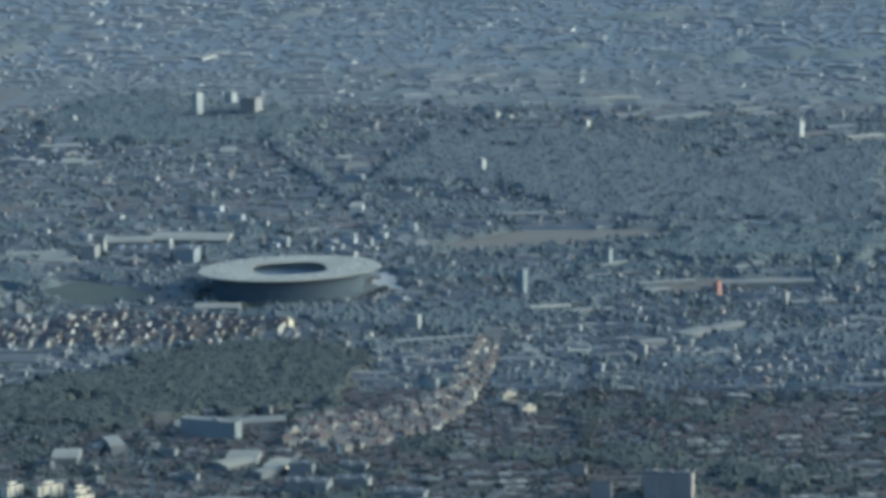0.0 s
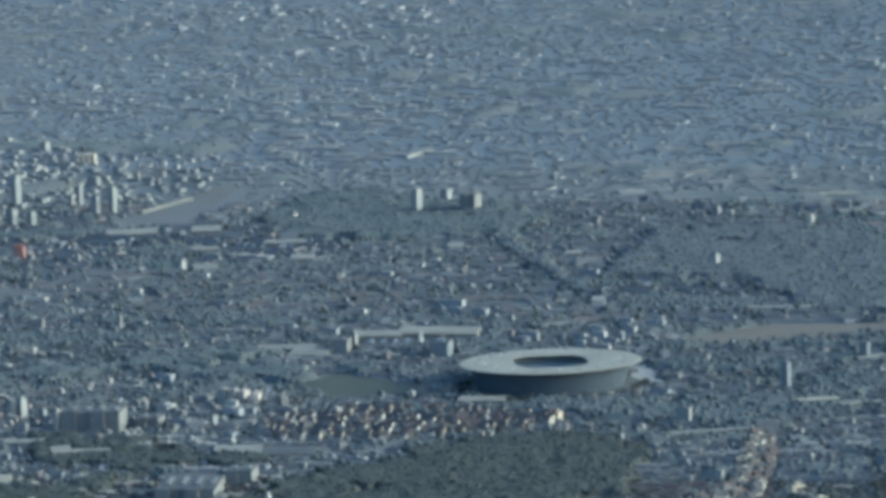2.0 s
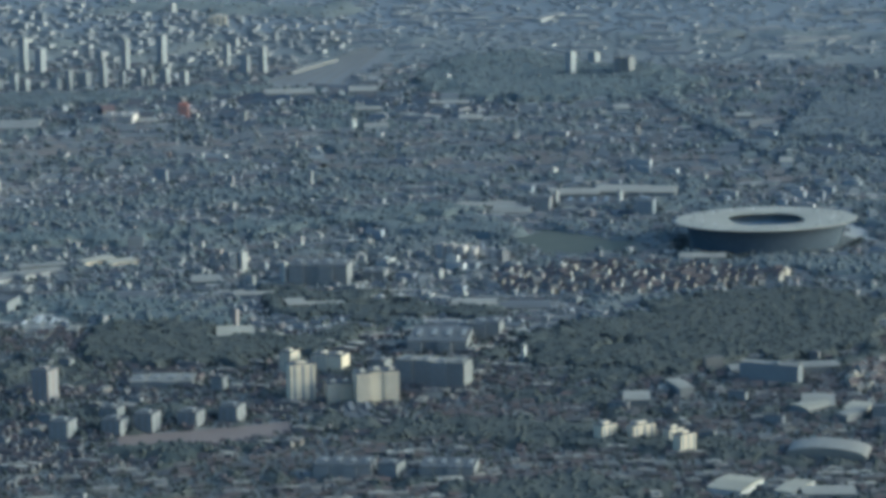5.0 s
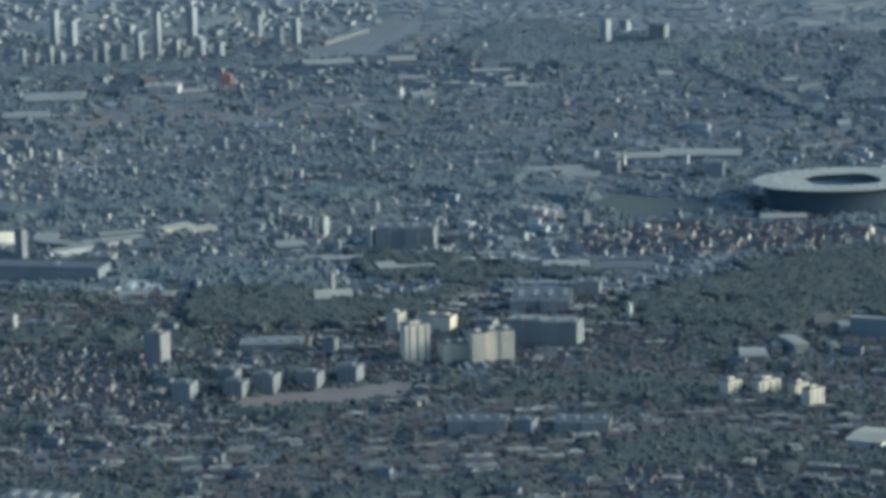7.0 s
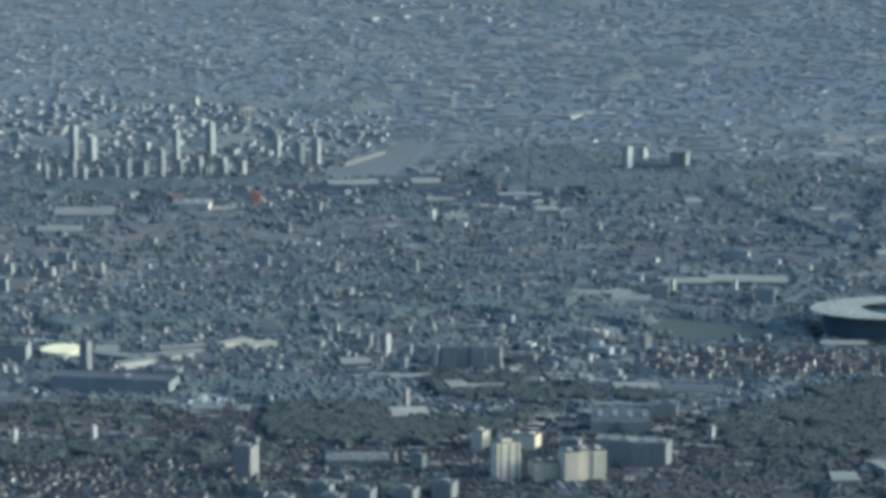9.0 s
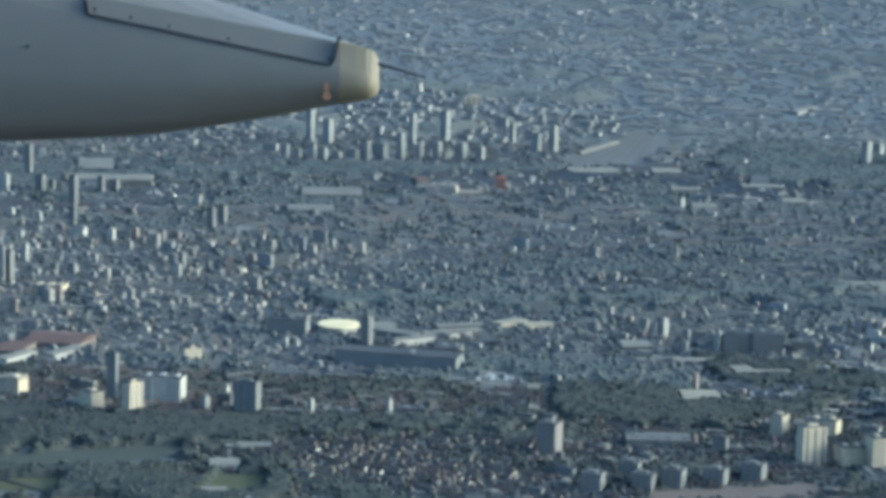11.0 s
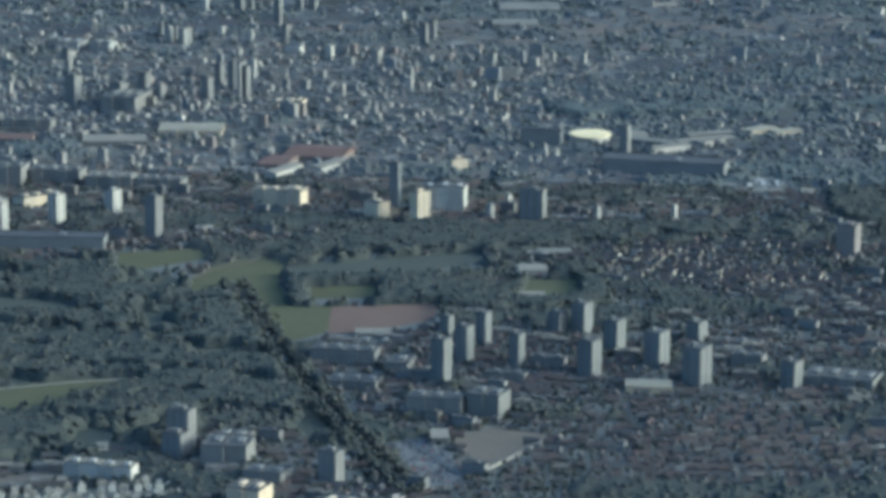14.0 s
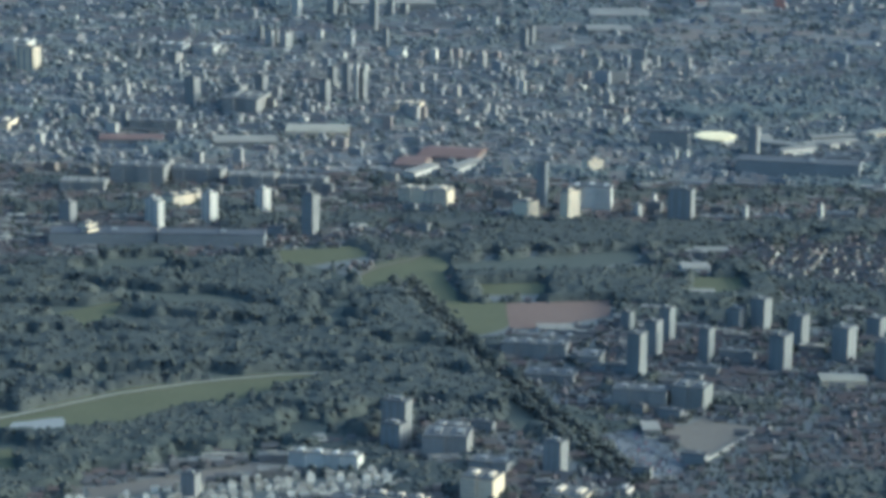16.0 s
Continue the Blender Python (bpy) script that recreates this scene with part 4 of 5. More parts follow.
tower(-368.6, 422.6, 3.1, 3.6, 18.5, -22.0, "stone_panel", "pale_gravel")
tower(-304.3, 449.5, 3.5, 4.1, 16.4, -24.4, "stone_panel", "pale_gravel")
tower(-318.5, 428.5, 2.7, 3.1, 16.9, -23.8, "stone_panel", "pale_gravel")
tower(-358.9, 417.1, 3.8, 4.4, 13.8, -22.3, "stone_panel", "pale_gravel")
tower(-270.1, 443.0, 2.3, 2.7, 12.8, -25.7, "stone_panel", "pale_gravel")
tower(-473.3, 266.0, 2.7, 2.5, 15.7, -17.0, "grey_render", "grey_felt")
tower(-472.4, 217.1, 3.3, 3.1, 8.6, -16.5, "white_render", "grey_felt")
tower(-457.4, 219.8, 3.7, 3.5, 8.8, -17.2, "grey_render", "grey_felt")
tower(-452.8, 221.9, 2.2, 2.1, 6.3, -17.4, "grey_render", "grey_felt")
tower(-434.6, 181.0, 3.1, 2.8, 14.4, -17.8, "grey_render", "grey_felt")
tower(-432.1, 226.2, 2.6, 2.4, 8.0, -18.3, "grey_render", "grey_felt")
tower(-426.6, 229.8, 3.0, 2.8, 6.2, -18.5, "grey_render", "grey_felt")
tower(-424.4, 134.8, 2.1, 1.9, 8.2, -17.8, "grey_render", "grey_felt")
tower(-419.5, -7.1, 1.6, 1.4, 14.3, -16.5, "white_render", "grey_felt")
tower(-421.4, 11.3, 1.6, 1.5, 12.0, -16.6, "white_render", "grey_felt")
tower(-421.9, 37.9, 2.6, 2.4, 8.1, -16.9, "white_render", "grey_felt")
tower(-367.8, 135.2, 2.9, 2.7, 9.6, -20.2, "grey_render", "grey_felt")
tower(-366.4, 154.2, 3.0, 2.8, 8.3, -20.4, "grey_render", "grey_felt")
tower(-438.8, 134.5, 2.8, 2.6, 5.3, -17.1, "white_render", "grey_felt")
tower(-397.6, 211.1, 2.2, 2.0, 3.8, -19.5, "white_render", "grey_felt")
tower(-384.1, 197.9, 2.3, 2.2, 5.6, -20.0, "white_render", "grey_felt")
slab(-397.9, -18.7, 7.6, 12.2, 2.9, -2.4, "cream_panel", "grey_felt")
hall(-435.6, 262.3, 38.0, 18.4, 3.0, 8.6, "grey_render", "white_sheet")
hall(-451.0, 305.2, 15.7, 35.2, 3.0, 11.8, "grey_render", "pale_gravel")
hall(-334.3, 251.4, 26.1, 23.0, 2.0, 7.6, "grey_render", "pale_gravel")
hall(-336.5, 200.7, 19.2, 16.5, 2.0, 8.0, "grey_render", "pale_gravel")
oval_hall(-288.3, -69.3, 14.2, 18.0, 2.5, 5.4, "white_render", "lens_sheet")
tower(-275.3, -97.0, 2.9, 3.4, 10.6, -18.1, "grey_render", "grey_felt")
slab(-260.8, -127.6, 39.6, 11.9, 5.3, -7.7, "dark_panel", "dark_felt")
slab(-303.9, -83.9, 13.5, 4.9, 6.3, -1.6, "dark_panel", "dark_felt")
tower(-298.2, -76.8, 1.2, 1.7, 6.2, -27.0, "white_render", "grey_felt")
slab(-327.3, -135.5, 6.0, 3.8, 5.1, 38.1, "cream_panel", "grey_felt")
slab(-325.2, -195.8, 13.3, 8.6, 7.9, -1.4, "white_render", "grey_felt")
tower(-330.3, -215.0, 5.8, 3.2, 9.6, 56.1, "cream_panel", "grey_felt")
tower(-339.6, -198.9, 3.0, 2.0, 15.0, -18.5, "dark_panel", "grey_felt")
slab(-343.7, -210.7, 5.1, 6.0, 5.4, 51.9, "cream_panel", "grey_felt")
tower(-310.3, -204.9, 1.6, 2.8, 4.0, -25.2, "white_render", "grey_felt")
tower(-305.8, -193.4, 1.2, 2.1, 5.1, -25.6, "white_render", "grey_felt")
tower(-278.1, -207.3, 1.2, 1.8, 5.0, -27.1, "white_render", "grey_felt")
tower(-255.5, -200.6, 1.2, 1.9, 4.7, -28.5, "white_render", "grey_felt")
tower(-301.2, -104.0, 1.2, 2.1, 3.5, -26.6, "white_render", "grey_felt")
tower(-297.4, -105.3, 1.2, 1.8, 3.4, -26.8, "white_render", "grey_felt")
tower(-297.3, -207.6, 7.4, 4.0, 9.9, -15.9, "grey_render", "grey_felt")
slab(-286.1, -205.7, 11.5, 7.1, 1.2, 0.4, "grey_render", "grey_felt")
slab(-270.8, -202.0, 12.5, 7.7, 1.1, -0.6, "grey_render", "grey_felt")
slab(-249.1, -196.0, 9.2, 7.3, 1.6, -2.0, "grey_render", "grey_felt")
hall(-374.6, -113.0, 19.6, 19.9, 2.0, -7.5, "brown_panel", "brown_sheet")
hall(-369.0, -133.7, 18.3, 5.0, 2.0, 69.7, "white_render", "white_sheet")
hall(-382.2, -144.6, 17.9, 5.0, 2.0, 70.1, "white_render", "white_sheet")
hall(-386.0, -130.8, 9.2, 17.4, 2.0, -6.7, "brown_panel", "brown_sheet")
slab(-371.0, -194.1, 5.7, 8.2, 5.3, -11.7, "cream_panel", "pale_gravel")
hall(-267.6, -75.0, 18.2, 6.0, 2.0, -29.5, "grey_render", "pale_gravel")
hall(-249.6, -71.8, 22.8, 6.0, 2.0, 40.4, "white_render", "pale_gravel")
hall(-261.4, -85.1, 13.6, 5.0, 2.0, 39.9, "white_render", "pale_gravel")
hall(-248.8, -58.2, 16.4, 5.0, 2.0, 24.7, "grey_render", "pale_gravel")
hall(-232.6, -47.7, 12.4, 6.0, 2.0, 50.9, "cream_panel", "cream_sheet")
hall(-223.0, -49.8, 10.8, 6.0, 2.0, 43.2, "cream_panel", "cream_sheet")
hall(-273.4, -64.6, 7.7, 10.6, 2.0, 6.6, "grey_render", "white_sheet")
slab(-230.0, -140.7, 15.8, 22.4, 0.8, -5.4, "stone_panel", "grey_felt")
tower(-178.7, -56.0, 2.0, 2.9, 6.8, -33.5, "white_render", "grey_felt")
slab(-186.8, -74.9, 11.1, 14.0, 0.8, -3.0, "white_render", "grey_felt")
hall(-292.1, -278.2, 7.8, 8.3, 1.5, 9.5, "white_render", "white_sheet")
hall(-289.6, -309.1, 6.3, 3.9, 1.2, 9.6, "white_render", "white_sheet")
hall(-287.9, -252.6, 9.6, 5.8, 1.0, 8.9, "grey_render", "pale_gravel")
tower(-304.1, -403.3, 3.8, 5.2, 11.4, -21.1, "pale_panel", "grey_felt")
tower(-300.7, -381.3, 3.5, 4.7, 9.4, -21.5, "pale_panel", "grey_felt")
tower(-297.7, -362.7, 3.1, 4.2, 8.6, -21.9, "pale_panel", "grey_felt")
tower(-287.6, -384.6, 3.0, 4.1, 8.7, -22.5, "pale_panel", "grey_felt")
tower(-274.1, -346.8, 4.2, 5.8, 8.2, -23.7, "pale_panel", "grey_felt")
tower(-269.6, -390.6, 4.4, 6.0, 9.2, -23.8, "pale_panel", "grey_felt")
tower(-264.8, -364.9, 4.1, 5.5, 8.3, -24.3, "pale_panel", "grey_felt")
tower(-253.9, -377.8, 4.8, 6.5, 8.8, -25.1, "pale_panel", "grey_felt")
tower(-244.8, -352.3, 4.2, 5.7, 5.5, -25.8, "pale_panel", "grey_felt")
tower(-243.6, -394.7, 5.3, 7.2, 9.5, -25.8, "pale_panel", "grey_felt")
tower(-221.1, -396.2, 4.1, 5.5, 7.0, -27.5, "pale_panel", "grey_felt")
tower(-280.3, -348.0, 3.8, 5.1, 5.8, -23.3, "pale_panel", "grey_felt")
tower(-308.0, -352.2, 2.8, 3.8, 4.8, -21.2, "pale_panel", "grey_felt")
slab(-329.6, -385.1, 16.0, 7.1, 3.7, -5.3, "grey_render", "grey_felt")
slab(-315.5, -389.6, 5.5, 9.5, 2.4, -6.3, "grey_render", "grey_felt")
slab(-324.3, -407.7, 12.0, 8.5, 1.9, -5.5, "grey_render", "grey_felt")
slab(-325.0, -365.9, 9.3, 9.3, 0.8, -5.9, "grey_render", "grey_felt")
slab(-280.1, -383.1, 8.9, 4.0, 2.7, -9.1, "grey_render", "grey_felt")
slab(-289.3, -397.0, 10.0, 4.5, 1.9, -8.3, "grey_render", "grey_felt")
slab(-231.5, -374.9, 7.8, 5.5, 2.9, -12.8, "grey_render", "grey_felt")
slab(-209.1, -391.3, 17.1, 12.1, 2.8, -14.5, "grey_render", "grey_felt")
slab(-302.1, -431.2, 12.7, 6.9, 4.7, -7.0, "grey_render", "grey_felt")
slab(-233.5, -353.0, 13.2, 5.9, 0.8, -12.7, "grey_render", "grey_felt")
slab(-279.8, -415.1, 14.0, 2.9, 0.8, -8.9, "grey_render", "grey_felt")
slab(-290.4, -430.3, 7.8, 8.3, 5.7, -15.9, "pale_panel", "grey_felt")
hall(-254.9, -401.5, 10.8, 7.5, 1.5, 3.1, "cream_panel", "cream_sheet")
hall(-326.5, -357.2, 8.6, 5.5, 1.2, 8.1, "white_render", "white_sheet")
hall(-299.3, -452.9, 3.8, 7.5, 1.5, 7.0, "grey_render", "white_sheet")
tower(-354.8, -467.9, 5.3, 4.2, 9.3, -16.2, "grey_render", "grey_felt")
slab(-342.9, -477.0, 9.9, 9.9, 4.8, -3.0, "grey_render", "grey_felt")
slab(-320.0, -475.6, 9.1, 9.1, 0.9, -5.0, "grey_render", "grey_felt")
tower(-452.1, -236.6, 3.1, 4.4, 7.8, -21.9, "white_render", "grey_felt")
tower(-436.0, -232.1, 3.2, 4.5, 9.1, -23.0, "white_render", "grey_felt")
tower(-422.7, -214.5, 3.1, 4.4, 7.4, -24.0, "white_render", "grey_felt")
tower(-403.8, -248.1, 4.1, 3.3, 12.6, -29.8, "grey_render", "grey_felt")
slab(-448.0, -207.1, 13.9, 5.5, 3.8, 52.4, "cream_panel", "grey_felt")
slab(-375.4, -194.0, 16.1, 6.1, 4.9, -17.0, "cream_panel", "pale_gravel")
slab(-467.9, -172.8, 17.1, 12.1, 6.0, -0.9, "grey_render", "grey_felt")
slab(-450.4, -165.7, 15.6, 11.0, 4.1, -2.0, "grey_render", "grey_felt")
tower(-476.9, -24.1, 4.3, 4.6, 10.8, -20.1, "grey_render", "grey_felt")
tower(-460.3, -24.2, 5.0, 5.4, 8.5, -21.0, "grey_render", "grey_felt")
tower(-454.2, -7.8, 3.5, 3.7, 9.6, -21.4, "grey_render", "grey_felt")
tower(-430.5, -11.1, 3.2, 3.4, 9.2, -22.5, "grey_render", "grey_felt")
tower(-425.4, 12.5, 2.4, 2.5, 11.7, -23.0, "grey_render", "grey_felt")
tower(-417.4, -5.3, 2.6, 2.8, 12.5, -23.2, "grey_render", "grey_felt")
tower(-432.1, 24.6, 2.5, 2.7, 8.4, -22.8, "grey_render", "grey_felt")
tower(-490.7, -79.6, 2.2, 2.4, 6.4, -18.8, "grey_render", "grey_felt")
tower(-499.7, 68.2, 3.4, 3.7, 5.9, -20.0, "grey_render", "grey_felt")
tower(-476.8, 141.3, 2.0, 2.1, 6.6, -21.6, "grey_render", "grey_felt")
tower(-468.9, 131.5, 2.0, 2.1, 7.0, -21.9, "grey_render", "grey_felt")
tower(-463.5, 128.5, 2.9, 3.1, 7.0, -22.1, "grey_render", "grey_felt")
tower(-493.7, 112.2, 4.0, 4.3, 4.2, -20.7, "grey_render", "grey_felt")
slab(-480.4, -78.9, 16.8, 8.8, 4.2, 0.6, "grey_render", "grey_felt")
hall(-424.6, -73.7, 21.4, 15.8, 2.0, 4.7, "cream_panel", "cream_sheet")
hall(-446.2, -99.1, 21.0, 13.0, 2.0, 11.1, "grey_render", "white_sheet")
slab(-398.8, -19.3, 6.1, 9.8, 3.0, -7.1, "cream_panel", "grey_felt")
hall(-484.2, -101.7, 21.1, 10.9, 2.0, 7.1, "grey_render", "brown_sheet")
hall(-281.3, -463.4, 29.1, 0.5, 0.5, 66.8, "white_render", "pale_gravel")
slab(-367.6, -492.9, 15.6, 4.2, 3.5, -10.7, "white_render", "pale_gravel")
slab(-332.4, -511.7, 7.1, 7.6, 5.4, -15.6, "cream_panel", "grey_felt")
slab(-348.4, -523.8, 12.4, 3.4, 3.7, -16.1, "cream_panel", "grey_felt")
slab(-358.9, -527.4, 6.6, 4.5, 3.9, -13.1, "grey_render", "grey_felt")
tower(-392.5, -518.5, 3.4, 2.7, 5.2, -18.2, "grey_render", "grey_felt")
tower(-356.8, -458.6, 4.8, 3.8, 7.3, -22.0, "pale_panel", "grey_felt")
tower(-355.0, -473.7, 4.9, 4.0, 5.5, -22.0, "grey_render", "grey_felt")
slab(-343.5, -468.0, 7.2, 8.4, 3.9, -15.0, "grey_render", "grey_felt")
tower(-318.5, -489.8, 4.4, 3.6, 7.3, -25.0, "grey_render", "grey_felt")
slab(-314.6, -508.2, 8.8, 9.4, 1.5, -19.2, "cream_panel", "grey_felt")
slab(-332.0, -491.6, 8.6, 6.6, 3.1, -13.8, "grey_render", "grey_felt")
slab(-303.2, -505.2, 2.6, 4.8, 1.8, -18.3, "pink_render", "grey_felt")
hall(-376.6, -552.0, 15.5, 12.3, 2.0, -9.2, "blue_panel", "blue_sheet")
hall(-440.6, -558.2, 12.9, 19.1, 2.5, -7.1, "white_render", "pale_gravel")
hall(-361.9, -544.9, 16.1, 9.6, 2.0, 25.4, "cream_panel", "cream_sheet")
hall(-368.4, -547.6, 8.0, 4.8, 2.0, 8.0, "white_render", "white_sheet")
slab(-408.9, -568.8, 11.5, 4.3, 3.2, -12.8, "pale_panel", "grey_felt")
hall(-382.2, -541.8, 7.8, 7.8, 2.0, 9.2, "grey_render", "white_sheet")
hall(-308.9, -535.8, 7.1, 8.7, 1.5, 17.3, "grey_render", "white_sheet")
tower(-448.6, -247.7, 2.3, 3.2, 9.1, -24.6, "white_render", "grey_felt")
slab(-513.1, -288.5, 2.0, 4.2, 5.8, -20.1, "cream_panel", "grey_felt")
slab(-464.4, -269.3, 2.5, 4.5, 4.7, -28.4, "cream_panel", "grey_felt")
slab(-499.7, -286.4, 5.2, 9.3, 3.9, -25.9, "white_render", "grey_felt")
slab(-566.5, 92.2, 9.4, 15.0, 5.5, -2.2, "white_render", "grey_felt")
slab(-532.5, -80.7, 5.6, 13.9, 2.9, -1.9, "cream_panel", "grey_felt")
slab(-559.9, -51.8, 5.2, 6.0, 5.6, -15.9, "cream_panel", "grey_felt")
slab(-455.7, -32.8, 12.7, 20.3, 6.3, -6.2, "grey_render", "grey_felt")
hall(129.7, -85.4, 9.4, 5.0, 2.0, 28.0, "grey_render", "pale_gravel")
hall(143.6, -70.0, 13.6, 7.0, 2.0, 51.6, "grey_render", "pale_gravel")
hall(154.1, -61.1, 14.4, 6.0, 2.0, 48.6, "grey_render", "pale_gravel")
hall(104.9, -37.6, 8.2, 4.0, 2.0, 35.6, "grey_render", "pale_gravel")
hall(131.0, -1.7, 8.1, 4.0, 2.0, 38.4, "grey_render", "pale_gravel")
hall(160.9, 40.1, 6.3, 4.0, 2.0, 43.0, "grey_render", "pale_gravel")
hall(167.0, 47.6, 4.7, 4.0, 2.0, 27.5, "grey_render", "pale_gravel")
hall(134.1, 12.3, 21.4, 4.0, 2.0, 20.0, "grey_render", "pale_gravel")
hall(168.8, 13.2, 35.6, 5.0, 2.0, 7.1, "grey_render", "pale_gravel")
hall(93.4, -31.2, 16.2, 5.0, 2.0, 17.7, "grey_render", "cream_sheet")
hall(58.3, -82.7, 27.1, 4.0, 2.0, 19.5, "grey_render", "pale_gravel")
hall(185.1, -20.6, 16.5, 4.0, 2.0, 17.5, "grey_render", "pale_gravel")
hall(114.0, 46.1, 13.4, 4.0, 2.0, 40.4, "grey_render", "pale_gravel")
hall(6.2, -196.6, 32.8, 7.0, 2.0, 13.5, "grey_render", "pale_gravel")
hall(14.2, -243.9, 9.9, 8.0, 2.0, 40.9, "grey_render", "cream_sheet")
hall(25.0, -251.7, 9.6, 4.0, 2.0, 52.1, "grey_render", "pale_gravel")
hall(81.5, 150.1, 28.4, 6.0, 2.0, 5.3, "grey_render", "pale_gravel")
hall(112.8, 414.4, 14.1, 8.0, 2.0, 30.7, "grey_render", "pale_gravel")
hall(129.8, 405.9, 18.3, 8.0, 2.0, 43.1, "grey_render", "pale_gravel")
hall(144.0, 414.0, 19.0, 9.0, 2.0, 49.9, "grey_render", "pale_gravel")
hall(211.9, 377.4, 15.1, 8.0, 2.0, 26.9, "grey_render", "pale_gravel")
hall(172.1, 434.0, 20.0, 8.0, 2.0, 33.5, "grey_render", "pale_gravel")
hall(222.2, 348.2, 18.8, 8.0, 2.0, 31.8, "grey_render", "cream_sheet")
hall(108.1, 473.5, 20.0, 8.0, 2.0, 10.4, "grey_render", "cream_sheet")
tower(94.0, 377.8, 2.1, 3.0, 5.1, -33.1, "white_render", "grey_felt")
tower(192.8, 348.4, 2.6, 3.6, 9.4, -37.0, "white_render", "grey_felt")
tower(152.1, -3.5, 2.2, 2.6, 5.0, -30.5, "red_panel", "pale_gravel")
tower(83.1, -3.0, 2.9, 3.0, 9.4, -24.9, "blue_panel", "grey_felt")
slab(111.9, 48.8, 3.1, 3.7, 6.6, -18.5, "blue_panel", "grey_felt")
slab(38.4, -270.1, 11.8, 7.6, 3.7, -5.0, "pale_panel", "grey_felt")
slab(49.8, -263.6, 9.8, 6.3, 2.9, -5.8, "pale_panel", "grey_felt")
slab(48.4, -246.4, 7.9, 5.0, 2.4, -5.8, "pale_panel", "grey_felt")
slab(65.6, -274.2, 11.0, 7.1, 2.2, -6.8, "pale_panel", "grey_felt")
slab(34.2, -250.3, 6.8, 4.4, 3.4, -4.8, "pale_panel", "grey_felt")
slab(118.6, -275.9, 5.9, 1.8, 5.5, -10.4, "brown_panel", "grey_felt")
slab(136.9, -274.7, 13.2, 4.0, 8.0, -11.6, "brown_panel", "grey_felt")
slab(111.7, -253.0, 4.5, 1.4, 4.3, -10.0, "brown_panel", "grey_felt")
slab(26.7, -208.4, 4.6, 2.7, 2.3, 37.3, "cream_panel", "pale_gravel")
slab(32.1, -206.2, 4.6, 2.7, 2.3, 36.9, "cream_panel", "pale_gravel")
slab(37.8, -203.4, 4.6, 2.7, 2.3, 36.6, "cream_panel", "pale_gravel")
slab(43.6, -200.6, 4.6, 2.7, 2.3, 36.2, "cream_panel", "pale_gravel")
slab(49.2, -197.0, 4.6, 2.7, 2.3, 35.8, "cream_panel", "pale_gravel")
slab(54.8, -192.1, 4.7, 2.7, 2.3, 35.4, "cream_panel", "pale_gravel")
slab(60.3, -187.1, 4.7, 2.7, 2.3, 35.1, "cream_panel", "pale_gravel")
slab(65.7, -180.0, 4.7, 2.7, 2.3, 34.7, "cream_panel", "pale_gravel")
slab(69.1, -168.5, 4.8, 2.7, 2.4, 34.4, "cream_panel", "pale_gravel")
slab(44.2, -187.5, 4.7, 2.7, 2.3, 36.1, "cream_panel", "pale_gravel")
slab(52.3, -182.4, 4.7, 2.7, 2.3, 35.5, "cream_panel", "pale_gravel")
slab(31.0, -219.5, 4.5, 2.6, 2.2, 37.1, "cream_panel", "pale_gravel")
slab(40.7, -217.3, 4.5, 2.6, 2.2, 36.5, "cream_panel", "pale_gravel")
slab(69.8, -153.8, 4.8, 2.8, 2.4, 34.3, "cream_panel", "pale_gravel")
slab(70.4, -138.7, 4.9, 2.8, 2.5, 34.2, "cream_panel", "pale_gravel")
slab(71.7, -123.1, 5.0, 2.9, 2.5, 34.1, "cream_panel", "pale_gravel")
slab(73.3, -107.1, 5.1, 2.9, 2.6, 33.9, "cream_panel", "pale_gravel")
slab(74.7, -90.5, 5.1, 3.0, 2.6, 33.8, "cream_panel", "pale_gravel")
slab(76.0, -76.9, 5.2, 3.0, 2.7, 33.7, "cream_panel", "pale_gravel")
slab(86.8, -160.8, 4.8, 2.8, 2.4, 33.3, "cream_panel", "pale_gravel")
slab(93.7, -177.3, 4.7, 2.7, 2.3, 33.0, "cream_panel", "pale_gravel")
slab(-460.8, -267.0, 30.5, 10.8, 3.8, 7.2, "dark_panel", "dark_felt")
slab(-429.7, -265.5, 30.4, 9.0, 4.0, 4.3, "dark_panel", "dark_felt")
tower(-477.4, -237.7, 3.8, 4.1, 6.1, -19.1, "grey_render", "grey_felt")
slab(-466.4, -262.4, 4.3, 3.5, 4.9, 52.5, "cream_panel", "grey_felt")
slab(-482.6, -189.0, 14.2, 9.1, 3.4, 0.5, "grey_render", "pale_gravel")
slab(-431.6, -174.2, 14.6, 9.4, 4.1, -2.6, "grey_render", "pale_gravel")
slab(-416.2, -173.3, 14.9, 9.6, 3.4, -3.5, "grey_render", "grey_felt")
tower(-553.7, 51.0, 7.8, 5.8, 9.3, -16.7, "cream_panel", "grey_felt")
slab(-506.4, 106.6, 9.4, 15.0, 3.7, -4.3, "stone_panel", "grey_felt")
slab(-492.6, 102.0, 8.2, 13.1, 4.2, -4.9, "stone_panel", "grey_felt")
tower(-470.1, 123.1, 2.8, 2.9, 7.8, -23.0, "stone_panel", "grey_felt")
tower(-463.9, 121.2, 2.9, 3.1, 7.3, -23.3, "stone_panel", "grey_felt")
slab(-401.2, -19.2, 8.5, 13.6, 2.8, -8.4, "cream_panel", "grey_felt")
slab(-483.6, -78.4, 22.0, 17.4, 1.8, 3.3, "grey_render", "grey_felt")

